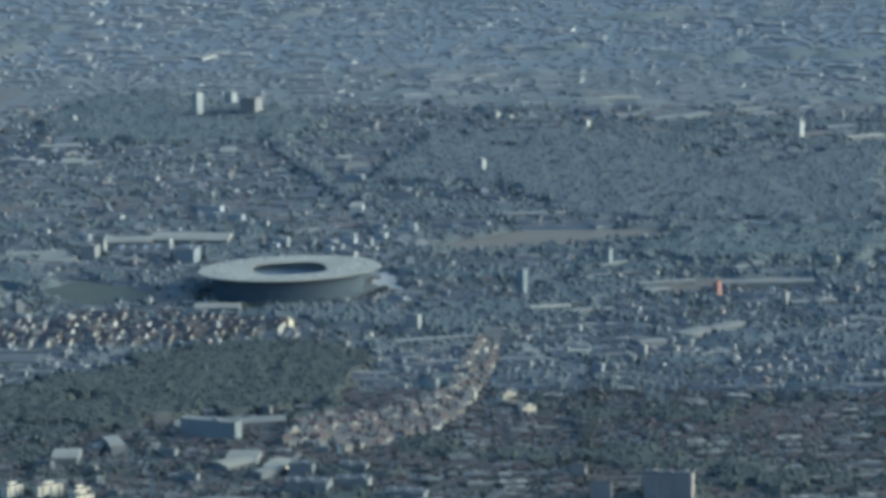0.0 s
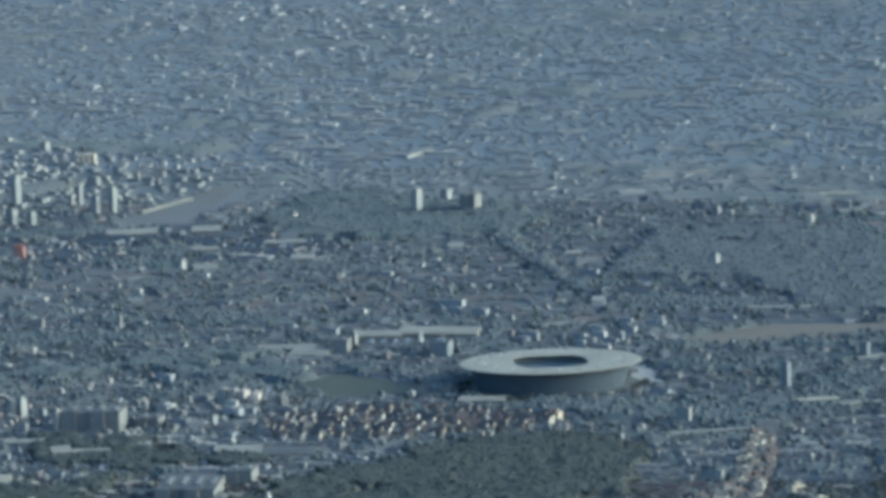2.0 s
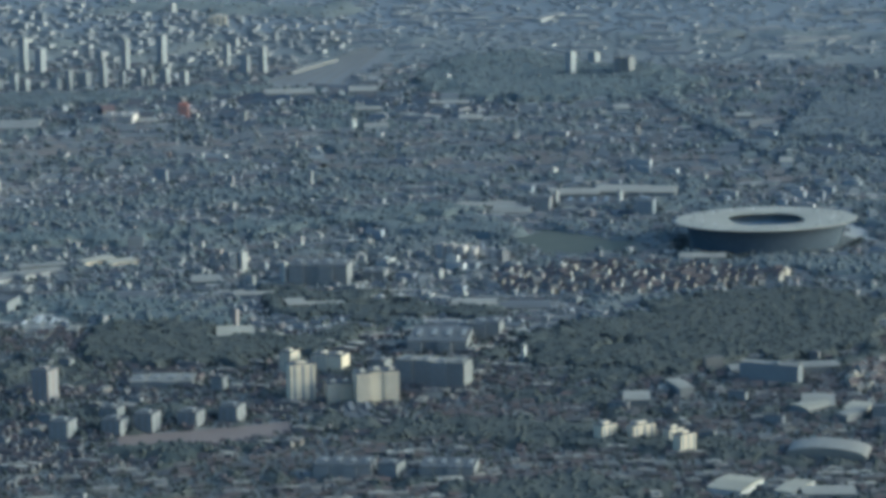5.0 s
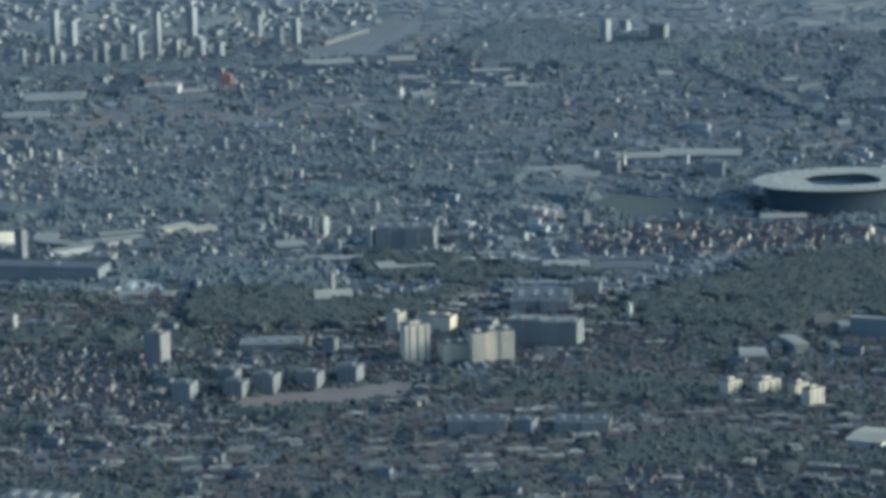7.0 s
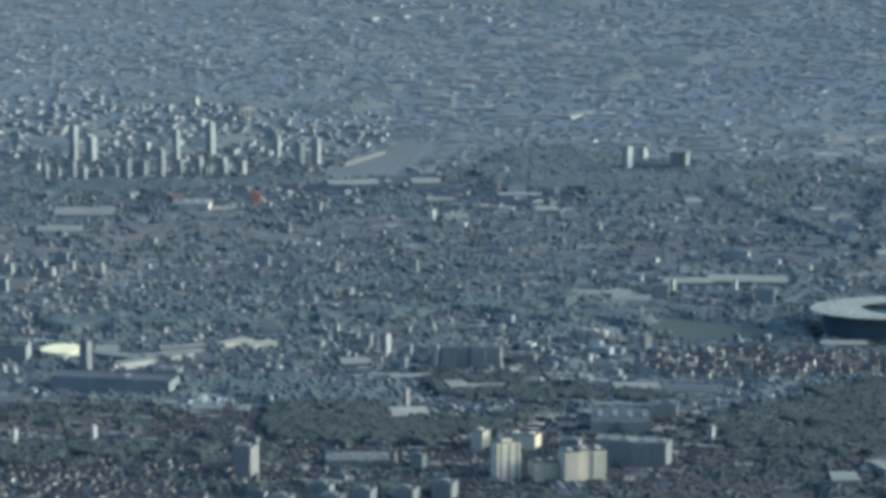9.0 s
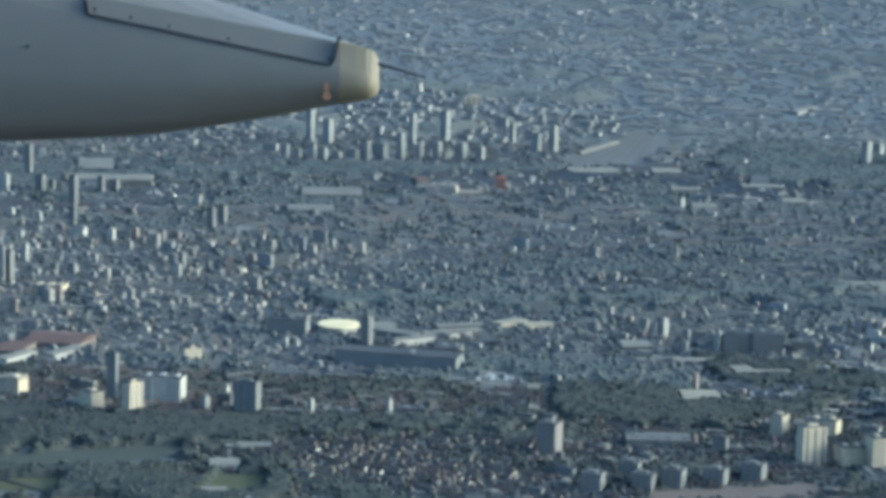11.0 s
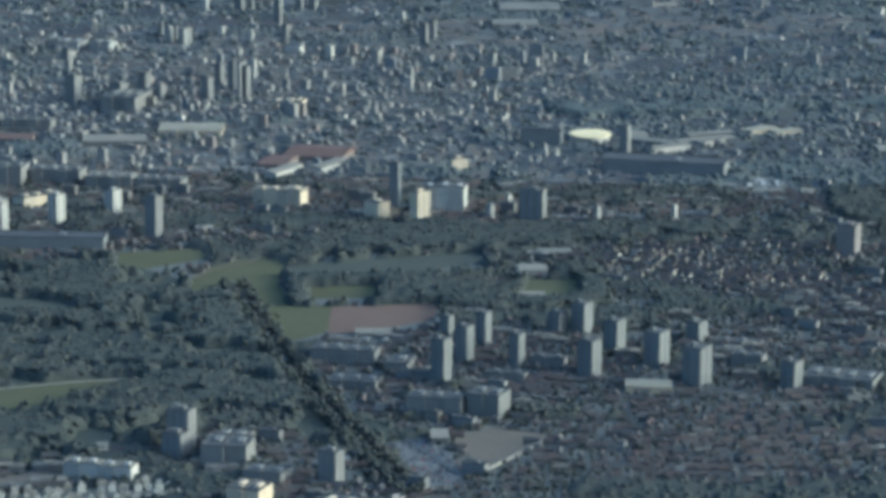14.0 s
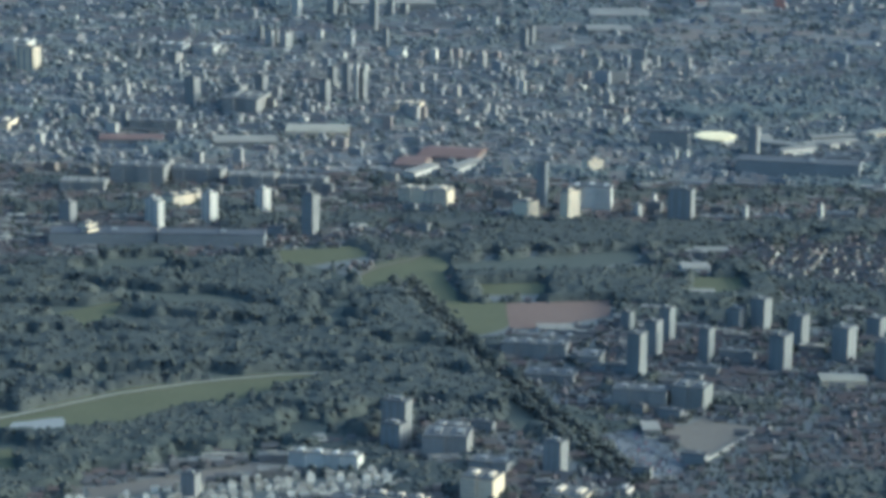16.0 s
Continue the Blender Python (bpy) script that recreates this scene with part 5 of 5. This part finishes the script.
# ---- the city between the landmarks ----
rng = np.random.RandomState(7)
WOODS = (WOOD_CENTRE, WOOD_WEST, WOOD_BELT, WOOD_PARK, WOOD_PARK_SOUTH, WOOD_ESTATE, WOOD_HILL, WOOD_EAST, WOOD_FAR_BELT, WOOD_RIGHT, WOOD_MID, WOOD_RAIL,
         WOOD_CANAL, WOOD_TRACK)
OPEN = (LAWN_NORTH, LAWN_WEST, LAWN_MAIN, LAWN_STRIP, LAWN_PITCH, LAWN_TOP, LAWN_PARK, LAWN_SMALL, LAWN_EDGE, BROWN_FIELD, CAR_PARK, DIRT_LOT,
        PINK_TRACK, RAIL_YARD, EARTH_STRIP, EARTH_EAST, STADIUM_APRON, GREEN_RAIL, BARE_LOT, AVENUE, POND)


def any_of(polys, x, y):
    got = np.zeros(np.shape(x), bool)
    for p in polys:
        got |= inside(p, x, y)
    return got


GLADES = (LAWN_NORTH, LAWN_WEST, LAWN_MAIN, LAWN_STRIP, LAWN_PITCH, LAWN_TOP, BROWN_FIELD)


def clear(x, y):
    """The lawns, and the low verge along their southern edges, where no trees grow."""
    return any_of(OPEN, x, y) | any_of(GLADES, x - 0.6, y + 4) | any_of(GLADES, x - 1.1, y + 8)


TAKEN = [(o.location.x, o.location.y, max(abs(c.bound_box[0][0]) for c in o.children if c.type == "MESH"), max(abs(c.bound_box[0][1]) for c in o.children if c.type == "MESH"),
          o.rotation_euler.z) for o in scene.objects if o.type == "EMPTY"]


def free(x, y, margin=0.8):
    """Which places no landmark stands on."""
    ok = np.ones(np.shape(x), bool)
    for ox, oy, hw, hd, a in TAKEN:
        dx, dy = x - ox, y - oy
        u, v = dx * math.cos(a) + dy * math.sin(a), -dx * math.sin(a) + dy * math.cos(a)
        if hw > 25:
            ok &= (u / (hw + 1)) ** 2 + (v / (hd + 1)) ** 2 > 1
        else:
            ok &= (abs(u) > hw + margin) | (abs(v) > hd + margin)
    return ok


SEEDS = np.concatenate([np.stack([rng.uniform(-620, 260, 60), rng.uniform(-650, 450, 60)], -1), np.stack([rng.uniform(-1300, 450, 110), rng.uniform(450, 3300, 110)], -1)])
TURNS = rng.uniform(-0.32, 0.32, 170)


def rows_of_plots(y0, y1, step, margin=30):
    """Plots in rows along the streets of each quarter, between two depths of the plan: x, y, street direction."""
    got = []
    for (sx, sy), a in zip(SEEDS, TURNS):
        if not y0 - 260 < sy < y1 + 260:
            continue
        n = int((230 if y0 < 450 else 480) / step)
        u, v = np.meshgrid(np.arange(-n, n + 1) * step * 0.8, np.arange(-n, n + 1) * step)
        v = v + np.where(np.arange(-n, n + 1) % 2, 0.28, -0.28)[:, None] * -step * 0.5
        u, v = u.ravel() + rng.uniform(-0.2, 0.2, u.size) * step, v.ravel() + rng.uniform(-0.12, 0.12, u.size) * step
        x, y = sx + u * math.cos(a) - v * math.sin(a), sy + u * math.sin(a) + v * math.cos(a)
        keep = (y > y0) & (y < y1) & (x > -391 - 0.2395 * (y + 700) - margin) & (x < 168 + 0.062 * (y + 700) + margin)
        x, y = x[keep], y[keep]
        if len(x):
            near = ((x[:, None] - SEEDS[:, 0]) ** 2 + (y[:, None] - SEEDS[:, 1]) ** 2).argmin(1)
            mine = (SEEDS[near] == (sx, sy)).all(1)
            got.append(np.stack([x[mine], y[mine], np.full(mine.sum(), a)], -1))
    return np.concatenate(got).T


def belt(x, y):
    """Where the bands of trees between the quarters run."""
    size = np.where(y < 450, 22.0, 60.0)
    grown = smooth_noise(x * 0.42 / size, y / size, 1.0, 8.4) + 0.3 * (smooth_noise(x * 1.3 / size, y * 2.2 / size, 1.0, 3.7) - 0.5) + 0.5 * (smooth_noise(x * 4 / size, y * 3.2 / size, 1.0, 6.1) - 0.5)
    edge = np.where(y < 450, 0.62, 0.78)
    edge[(x > 25) & (y > -90) & (y < 420)] = 0.55
    edge[any_of((TOWN_WEST, TOWN_SOUTH, TOWN_NORTH, TOWN_MID, DENSE_WHITE, WHITE_STREET, HOUSES_PARK, HOUSES_RED), x, y)] = 0.70
    edge[inside(TOWN_FAR, x, y)] = 0.72
    edge[inside(ESTATE_WHITE, x, y)] = 2.0
    return grown > edge


trees, whites, estates, terraces, pale, upright = [], [], [], [], [], []
CLOSE, FAR = ([], [], []), ([], [], [])
for y0, y1, step in ((-640, -150, 2.9), (-150, 120, 3.8), (120, 450, 6.5), (450, 1000, 8.0), (1000, 1700, 10.0), (1700, 3300, 14.0)):
    x, y, turn = rows_of_plots(y0, y1, step)
    ok = free(x, y) & ~clear(x, y)
    x, y, turn = x[ok], y[ok], turn[ok] + (rng.rand(ok.sum()) < 0.2) * math.pi / 2
    wood = belt(x, y) | any_of(WOODS, x + (smooth_noise(x, y, 9, 5.2) - 0.5) * 16, y + (smooth_noise(x, y, 9, 1.9) - 0.5) * 30)
    quarter = smooth_noise(x, y, 70 + step * 6, 3.1)
    green = smooth_noise(x, y, 24 + step * 3, 8.4)
    tall = inside(TOWN_FAR, x, y)
    thin = (x > 25) & (y > -90) & (y < 420)
    white = inside(DENSE_WHITE, x, y) | inside(WHITE_STREET, x, y)
    town = any_of((TOWN_WEST, TOWN_SOUTH, TOWN_NORTH, TOWN_MID), x, y) & (smooth_noise(x, y, 22, 6.6) > 0.42)
    estate = inside(ESTATE_WHITE, x, y)
    villa = inside(HOUSES_PARK, x, y) | inside(HOUSES_RED, x, y)
    dice = rng.rand(len(x))
    size = step / 3.6
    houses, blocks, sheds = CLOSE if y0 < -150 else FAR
    thick = 0.42 if y0 < -150 else 0.30 if y0 < 120 else (0.2 if y0 < 450 else -1.0)
    grow = min(size, 1.7) if y0 < 450 else (1.5 if y0 < 1000 else 1.9)
    for k in range(len(x)):
        if wood[k]:
            continue
        if estate[k]:
            if dice[k] < 0.75:
                estates.append((x[k], y[k], rng.uniform(1.2, 2.0), rng.uniform(1.1, 1.7), rng.uniform(0.8, 1.6), turn[k]))
        elif white[k] and dice[k] < 0.75:
            whites.append((x[k], y[k], rng.uniform(1.6, 3.2), rng.uniform(1.5, 2.4), rng.uniform(1.5, 3.0), turn[k] * 0.4 + (0.6 if x[k] > 15 else -0.35)))
        elif villa[k] and y[k] > -330 and dice[k] > 0.76:
            whites.append((x[k], y[k], rng.uniform(1.2, 2.1), rng.uniform(1.2, 1.7), rng.uniform(0.9, 1.4), turn[k] - 0.4))
        elif -330 < y0 < 450 and not villa[k] and dice[k] > (0.66 if town[k] else 0.89 if x[k] < -200 else 0.93):
            wide = rng.uniform(1.3, 3.0) * (2.2 if rng.rand() < 0.22 else 1.0)
            high = rng.uniform(1.3, 2.8) if rng.rand() < (0.92 if town[k] else 0.97) else rng.uniform(3.4, 6.5)
            upright.append((x[k], y[k], wide * min(size, 1.5) ** 0.5, rng.uniform(1.3, 2.4), high, turn[k] * 0.35 - 0.38))
        elif tall[k] and dice[k] > 0.66:
            pale.append((x[k], y[k], rng.uniform(2.5, 7), rng.uniform(2.0, 4.0), (rng.uniform(1.0, 2.4) if rng.rand() < 0.96 else rng.uniform(3.5, 6.0)), turn[k] - 0.3))
        elif dice[k] < thick + 0.2 * thin[k] + 1.2 * (green[k] - 0.5) - 0.12 * villa[k]:
            trees.append((x[k], y[k], rng.uniform(1.2, 2.8) * min(size, 1.5)))
        elif -150 <= y0 < 450 and 0.5 > dice[k] > (0.44 if y0 > 0 else 0.47) - 0.03 * (x[k] > -200):
            sheds.append((x[k], y[k], rng.uniform(7, 22), rng.uniform(2.0, 4.0), rng.uniform(0.8, 1.6), turn[k] * 0.25))
        elif dice[k] > 0.975 - 0.05 * (quarter[k] < 0.42) and not villa[k]:
            sheds.append((x[k], y[k], rng.uniform(4, 10) * min(size, 2), rng.uniform(2.5, 5) * min(size, 2), rng.uniform(1.0, 1.8), turn[k]))
        elif y0 < 450 and quarter[k] > 0.54 and dice[k] > 0.90 + 0.06 * (y[k] < -150) + 0.05 * (x[k] > 40) and not villa[k]:
            blocks.append((x[k], y[k], rng.uniform(3, 7) * min(size, 2), rng.uniform(2.2, 3.2) * size ** 0.5, rng.uniform(2.2, 4.2), turn[k] * 0.4 - 0.35))
        elif rng.rand() < (0.85 if y0 < 450 else 0.7 + 0.8 * (green[k] - 0.4)):
            if y0 < 450:
                houses.append((x[k], y[k], rng.uniform(1.2, 2.3) * grow * rng.choice((1.0, 1.5, 2.0, 2.6) if y0 > 0 else (1.0, 1.0, 1.5, 2.0)), rng.uniform(1.1, 1.8) * grow, rng.uniform(0.7, 1.4) * grow ** 0.4, turn[k]))
            else:
                terraces.append((x[k] + rng.normal(0, 0.4) * step, y[k] + rng.normal(0, 0.4) * step, rng.uniform(1.2, 3.4) * grow, rng.uniform(1.2, 2.2) * grow, rng.uniform(0.3, 0.9) * grow ** 0.3 * (1.8 if rng.rand() < 0.05 else 1.0), turn[k] * 0.5))
near_houses = sorted((r for r in CLOSE[0] if r[1] < -440 and -430 < r[0] < -210), key=lambda r: r[1])[:260]
near_blocks = sorted((r for r in CLOSE[1] if r[1] < -200), key=lambda r: r[1])[:150]
near_trees = sorted((r for r in trees if r[1] < -430 and -430 < r[0] < -210), key=lambda r: r[1])[:200]
for group, taken in ((CLOSE[0], near_houses), (CLOSE[1], near_blocks), (trees, near_trees)):
    gone = set(taken)
    group[:] = [r for r in group if r not in gone]
many_boxes("town_blocks", terraces, ["far_haze_wall", "far_haze_roof"], "endless flat-roofed blocks of the distant city, haze painted into their colours", "buildings")
for (houses, blocks, sheds), wall, roof, where in ((CLOSE, "house_wall", "house_roof", "suburb"), (FAR, "mid_haze_wall", "mid_haze_roof", "distant city")):
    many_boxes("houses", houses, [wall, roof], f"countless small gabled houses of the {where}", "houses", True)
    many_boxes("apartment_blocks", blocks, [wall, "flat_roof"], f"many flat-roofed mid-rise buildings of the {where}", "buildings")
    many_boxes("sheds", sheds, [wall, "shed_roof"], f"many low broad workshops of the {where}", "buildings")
many_boxes("town_houses", upright, ["mixed_wall", "flat_roof"], "closely built pale and grey town houses and blocks", "buildings")
many_boxes("pale_blocks", pale, ["town_wall", "flat_roof"], "crowded pale mid-rise blocks of the distant city centre", "buildings")
many_boxes("white_houses", whites, ["white_walls", "house_roof"], "close rows of pale plastered town houses", "houses", True)
many_boxes("estate_houses", estates, ["estate_wall", "estate_roof"], "tight estate of small white flat-roofed houses", "houses")
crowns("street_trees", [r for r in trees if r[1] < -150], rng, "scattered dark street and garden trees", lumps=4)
crowns("street_trees", [r for r in trees if r[1] >= -150], rng, "scattered bare trees of the distant streets, haze in their colour", "leaf_mid_haze", lumps=4)


def wooded(wood):
    """Where the wood of that outline has trees: its edge is ragged, and it has gaps."""
    def keep(x, y):
        got = inside(wood, x + (smooth_noise(x, y, 9, 5.2) - 0.5) * 16, y + (smooth_noise(x, y, 9, 1.9) - 0.5) * 30)
        gaps = smooth_noise(x * 0.4, y, 10, 2.2) + 0.4 * (smooth_noise(x, y, 3.2, 9.1) - 0.5)
        return got & (gaps > (0.43 if wood in (WOOD_PARK, WOOD_PARK_SOUTH) else 0.2)) & ~clear(x, y) & free(x, y)
    return keep


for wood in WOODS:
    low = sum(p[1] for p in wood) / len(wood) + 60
    canopy("wood", wood, 1.15 if low < 0 else 2.2, 2.6 if low < 0 else 3.4, rng, "dense dark bare wood of mixed trees" if low < 0 else "wood of bare trees, greyed by painted haze", wooded(wood),
           "leaf_dark" if low < 0 else "leaf_mid_haze")

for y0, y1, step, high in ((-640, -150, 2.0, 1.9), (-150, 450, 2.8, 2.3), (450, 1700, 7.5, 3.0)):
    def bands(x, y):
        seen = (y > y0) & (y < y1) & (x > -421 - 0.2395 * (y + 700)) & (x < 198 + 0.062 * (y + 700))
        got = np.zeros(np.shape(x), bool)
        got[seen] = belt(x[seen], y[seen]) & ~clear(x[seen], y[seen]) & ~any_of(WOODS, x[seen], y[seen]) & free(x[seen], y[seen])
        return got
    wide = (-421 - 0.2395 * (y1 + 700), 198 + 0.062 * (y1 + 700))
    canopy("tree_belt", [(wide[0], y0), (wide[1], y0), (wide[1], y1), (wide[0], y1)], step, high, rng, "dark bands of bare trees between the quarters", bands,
           "leaf_dark" if y0 < -150 else ("leaf_mid_haze" if y0 < 450 else "leaf_far_haze"))

ring = rng.uniform(math.pi * 0.95, math.pi * 2.1, 170)
out = rng.uniform(1.0, 1.16, 170)
crowns("stadium_trees", np.stack([np.cos(ring) * 30.5 * out, np.sin(ring) * 23.5 * out - 0.5, rng.uniform(1.2, 2.2, 170)], -1), rng, "dark bare trees planted round the stadium", lumps=6)

rows = []
for (ax, ay), (bx, by) in (((-371, -305), (-339, -403)), ((-339, -403), (-300, -498))):
    for u in np.arange(0, 1, 0.021):
        rows += [(ax + (bx - ax) * u + s * 2.6 + rng.normal(0, 0.3), ay + (by - ay) * u + s * 0.9, rng.uniform(1.8, 2.8)) for s in (-1, -0.55, 0.6, 1)]
crowns("street_trees", [(113 + s * 1.3 + rng.normal(0, 0.4), y, rng.uniform(1.6, 2.6)) for y in np.arange(-262, -106, 1.7) for s in (-1, 1)], rng,
       "straight dark line of trees along a street", lumps=5)
crowns("avenue_trees", rows, rng, "double rows of dark bare trees along the avenue", lumps=6)

# the nearest houses, blocks and trees, one by one
for name, c in (("tile_red", (0.088, 0.068, 0.060)), ("tile_brown", (0.076, 0.066, 0.060)), ("slate_grey", (0.073, 0.073, 0.077)), ("plaster_buff", (0.162, 0.145, 0.126)),
                ("plaster_grey", (0.140, 0.137, 0.133)), ("plaster_pale", (0.230, 0.217, 0.194))):
    surface(name, tuple(v * 0.85 for v in c), tuple(v * 1.12 for v in c), 0.85, 2.0, 0.1, 0.0, 0.06)
scatter([small_house(1.9, 1.45, 1.0, "plaster_buff", "tile_red", "small buff plastered house under a red tiled gable roof"),
         small_house(1.6, 1.3, 0.9, "plaster_grey", "tile_brown", "small grey plastered house under a brown tiled gable roof"),
         small_house(2.2, 1.6, 1.15, "plaster_grey", "slate_grey", "grey plastered house under a dark slate gable roof"),
         small_house(1.7, 1.4, 0.95, "plaster_buff", "tile_brown", "buff house with brown tiles among garden trees"),
         small_house(1.8, 1.4, 1.0, "plaster_pale", "tile_red", "pale plastered house under a red tiled gable roof")],
        [(r[0], r[1], r[5]) for r in near_houses])
scatter([small_block(4.2, 2.2, 2.4, "plaster_grey", "grey_felt", "grey four-storey block of flats with a flat felt roof"),
         small_block(3.4, 2.2, 2.0, "plaster_buff", "grey_felt", "buff three-storey block of flats with a flat felt roof"),
         small_block(5.4, 2.3, 2.5, "plaster_grey", "dark_felt", "long grey five-storey block with a dark flat roof")],
        [(r[0], r[1], r[5]) for r in near_blocks])
scatter([garden_tree(h, rng, "bare dark garden tree with a ragged crown") for h in (1.7, 2.1, 2.5, 2.9)], [(r[0], r[1], rng.uniform(0, 6.28)) for r in near_trees])

# cars on the big car park
def car(paint, label):
    """A parked car: body with a rounded bonnet, glazed cabin and four wheels, built at the origin."""
    t = base_of("car", 0, 0, 0, label, "car", "cars on the car park")
    body = part("body", solid(0.45, 1.05, 0.2, z=0.06, bevel=0.05), paint, t)
    part("cabin", solid(0.38, 0.55, 0.13, y=-0.06, z=0.26, bevel=0.045), "seam_dark", body)
    for sx, sy in ((-1, -1), (1, -1), (1, 1), (-1, 1)):
        bm = bmesh.new()
        bmesh.ops.create_cone(bm, cap_ends=True, segments=8, radius1=0.08, radius2=0.08, depth=0.06,
                              matrix=Matrix.Translation((sx * 0.2, sy * 0.33, 0.08)) @ Matrix.Rotation(math.pi / 2, 4, "Y"))
        part("wheel", bm, "seam_dark", t)
    return t


for name, c in (("paint_white", (0.33, 0.32, 0.30)), ("paint_silver", (0.17, 0.175, 0.18)), ("paint_black", (0.04, 0.04, 0.045)), ("paint_blue", (0.09, 0.12, 0.2)), ("paint_red", (0.26, 0.06, 0.05))):
    surface(name, c, tuple(v * 1.1 for v in c), 0.5, 3.0, 0.3, 0.0, 0.15)
cars = []
cx, cy = np.array(CAR_PARK).T
for row in np.arange(cy.min(), cy.max(), 1.9):
    x = np.arange(cx.min(), cx.max(), 0.72) + rng.uniform(-0.05, 0.05)
    ok = inside(CAR_PARK, x, np.full(len(x), row)) & (rng.rand(len(x)) < 0.6)
    cars += [(a, row + rng.uniform(-0.05, 0.05), 0.45, 1.05, 0.3, 0.0) for a in x[ok]]
order = [cars[k] for k in rng.permutation(len(cars))]
scatter([car("paint_" + c, f"small parked {c} car standing in a row on asphalt") for c in ("silver", "black", "white", "silver", "blue", "black", "red")],
        [(r[0], r[1], r[5]) for r in order[:250]])
surface("car_paint", (0.9, 0.9, 0.9), (1.0, 1.0, 1.0), 0.5, 2.0, 0.3, 0.0, 0.15, island=True,
        ramp=((0, (0.05, 0.05, 0.06)), (0.3, (0.15, 0.15, 0.155)), (0.6, (0.28, 0.275, 0.26)), (0.7, (0.10, 0.13, 0.2)), (0.82, (0.22, 0.06, 0.05)), (0.9, (0.16, 0.16, 0.17))))
many_boxes("parked_cars", order[250:], ["car_paint", "car_paint"], "rows of parked cars in mixed colours", "cars")

# ---- the aircraft's flap-track fairing, close outside the cabin window ----
def fairing(pose_at, far=9.0, scale=9.0 / 5650, shift=(0, 0)):
    t = base_of("flap_track_fairing", 0, 0, 0, "grey painted aircraft flap fairing with a pale worn tip", "aircraft part")
    t.matrix_world = pose_at @ Matrix.Translation((0, 0, -far))

    def spot(u, v, deep=0.0):
        return Vector(((u + shift[0] - 784) * scale, (441 - v - shift[1]) * scale, -deep))

    def under(u):
        return float(np.interp(u, (-500, 0, 110, 215, 300, 400, 500, 575, 620, 667), (252, 245, 241, 236, 228, 213, 197, 182, 176, 168)))

    def section(bm, u, squeeze=0.0):
        low, top = under(u), 66 - (605 - u) * 0.322
        crease, seam = 75 - (605 - u) * 0.185, 117 - (585 - u) * 0.2065
        ring = [(top, 0.16), (top + (crease - top) * 0.5, 0.08), (crease, 0.02), (seam, 0.0), (seam + (low - seam) * 0.5, -0.01),
                (low - (low - seam) * 0.12, 0.015), (low, 0.06), (low + 1, 0.20), (low - 6, 0.34), (top, 0.34)]
        mid = 125
        return [bm.verts.new(spot(u, mid + (v - mid) * (1 - squeeze), d + squeeze * (0.12 - d))) for v, d in ring]

    def loft(stations, start, end):
        bm = bmesh.new()
        rows = [section(bm, u, q) for u, q in stations]
        for p, q in zip(rows, rows[1:]):
            for k in range(len(p)):
                bm.faces.new((p[k], p[(k + 1) % len(p)], q[(k + 1) % len(q)], q[k])).smooth = 3 <= k <= 8
        if start:
            bm.faces.new(rows[0])
        if end:
            bm.faces.new(rows[-1])
        bmesh.ops.recalc_face_normals(bm, faces=bm.faces)
        return bm

    part("shell", loft([(u, 0) for u in (-500, -250, 0, 110, 215, 300, 400, 500, 560, 599)], True, False), "wing_paint", t, "smooth grey painted shell")
    part("tip", loft([(599.6, 0), (630, 0), (648, 0.02), (658, 0.07), (665, 0.18), (668, 0.4)], False, True), "tip_paint", t, "pale cream worn end cap")
    seam = bmesh.new()
    for a, b in (((155, 26), (583, 116)), ((583, 116), (590, 108)), ((590, 108), (600, 66)), ((155, 26), (150, -2))):
        p, q = spot(*a, -0.004), spot(*b, -0.004)
        axis = (q - p).normalized()
        nx = Vector((-axis.y, axis.x, 0)) * 0.0035
        vs = [seam.verts.new(c) for c in (p + nx, p - nx, q - nx, q + nx)]
        back = [seam.verts.new(c + Vector((0, 0, -0.02))) for c in (p + nx, p - nx, q - nx, q + nx)]
        seam.faces.new(vs)
        for k in range(4):
            seam.faces.new((vs[k], back[k], back[(k + 1) % 4], vs[(k + 1) % 4]))
    part("seam", seam, "seam_dark", t, "dark rubber panel seam")
    first = None
    for u, v in ((168, 17), (232, 32), (300, 47), (405, 69), (50, 82), (583, 104)):
        at = spot(u, v, -0.012 if v < 100 else -0.004)
        if first is None:
            bm = bmesh.new()
            bmesh.ops.create_cone(bm, cap_ends=True, segments=10, radius1=0.005, radius2=0.004, depth=0.01)
            first = part("rivet", bm, "seam_dark", t)
            first.location = at
        else:
            again("rivet", first, at, 0, t)
    scuff = bmesh.new()
    for u, v, a, b in ((578, 170, 8, 7), (578, 155, 4, 8)):
        vs = [scuff.verts.new(spot(u + math.cos(q) * a, v + math.sin(q) * b, -0.013 if v < 165 else 0.004)) for q in np.linspace(0, 2 * math.pi, 14, endpoint=False)]
        scuff.faces.new(vs[::-1])
    part("scuff", scuff, "orange_scuff", t, "orange scuffed paint")
    for a, b in (((664, 109), (753, 135)),):
        p, q = spot(*a, 0.08), spot(*b, 0.08)
        bm = bmesh.new()
        turn = (q - p).to_track_quat("Z", "Y").to_matrix().to_4x4()
        bmesh.ops.create_cone(bm, cap_ends=True, segments=8, radius1=0.0045, radius2=0.0025, depth=(q - p).length, matrix=Matrix.Translation((p + q) / 2) @ turn)
        part("static_wick", bm, "seam_dark", t, "thin black static discharger")
    return t


SEAT = look((-150.836, -1126.301, 199.112), (-151.027, -1124.335, 198.797), 1.5)
fairing(SEAT)
fairing(SEAT, 6.0, 9.0 / 5650, (-442.7, 596.7))
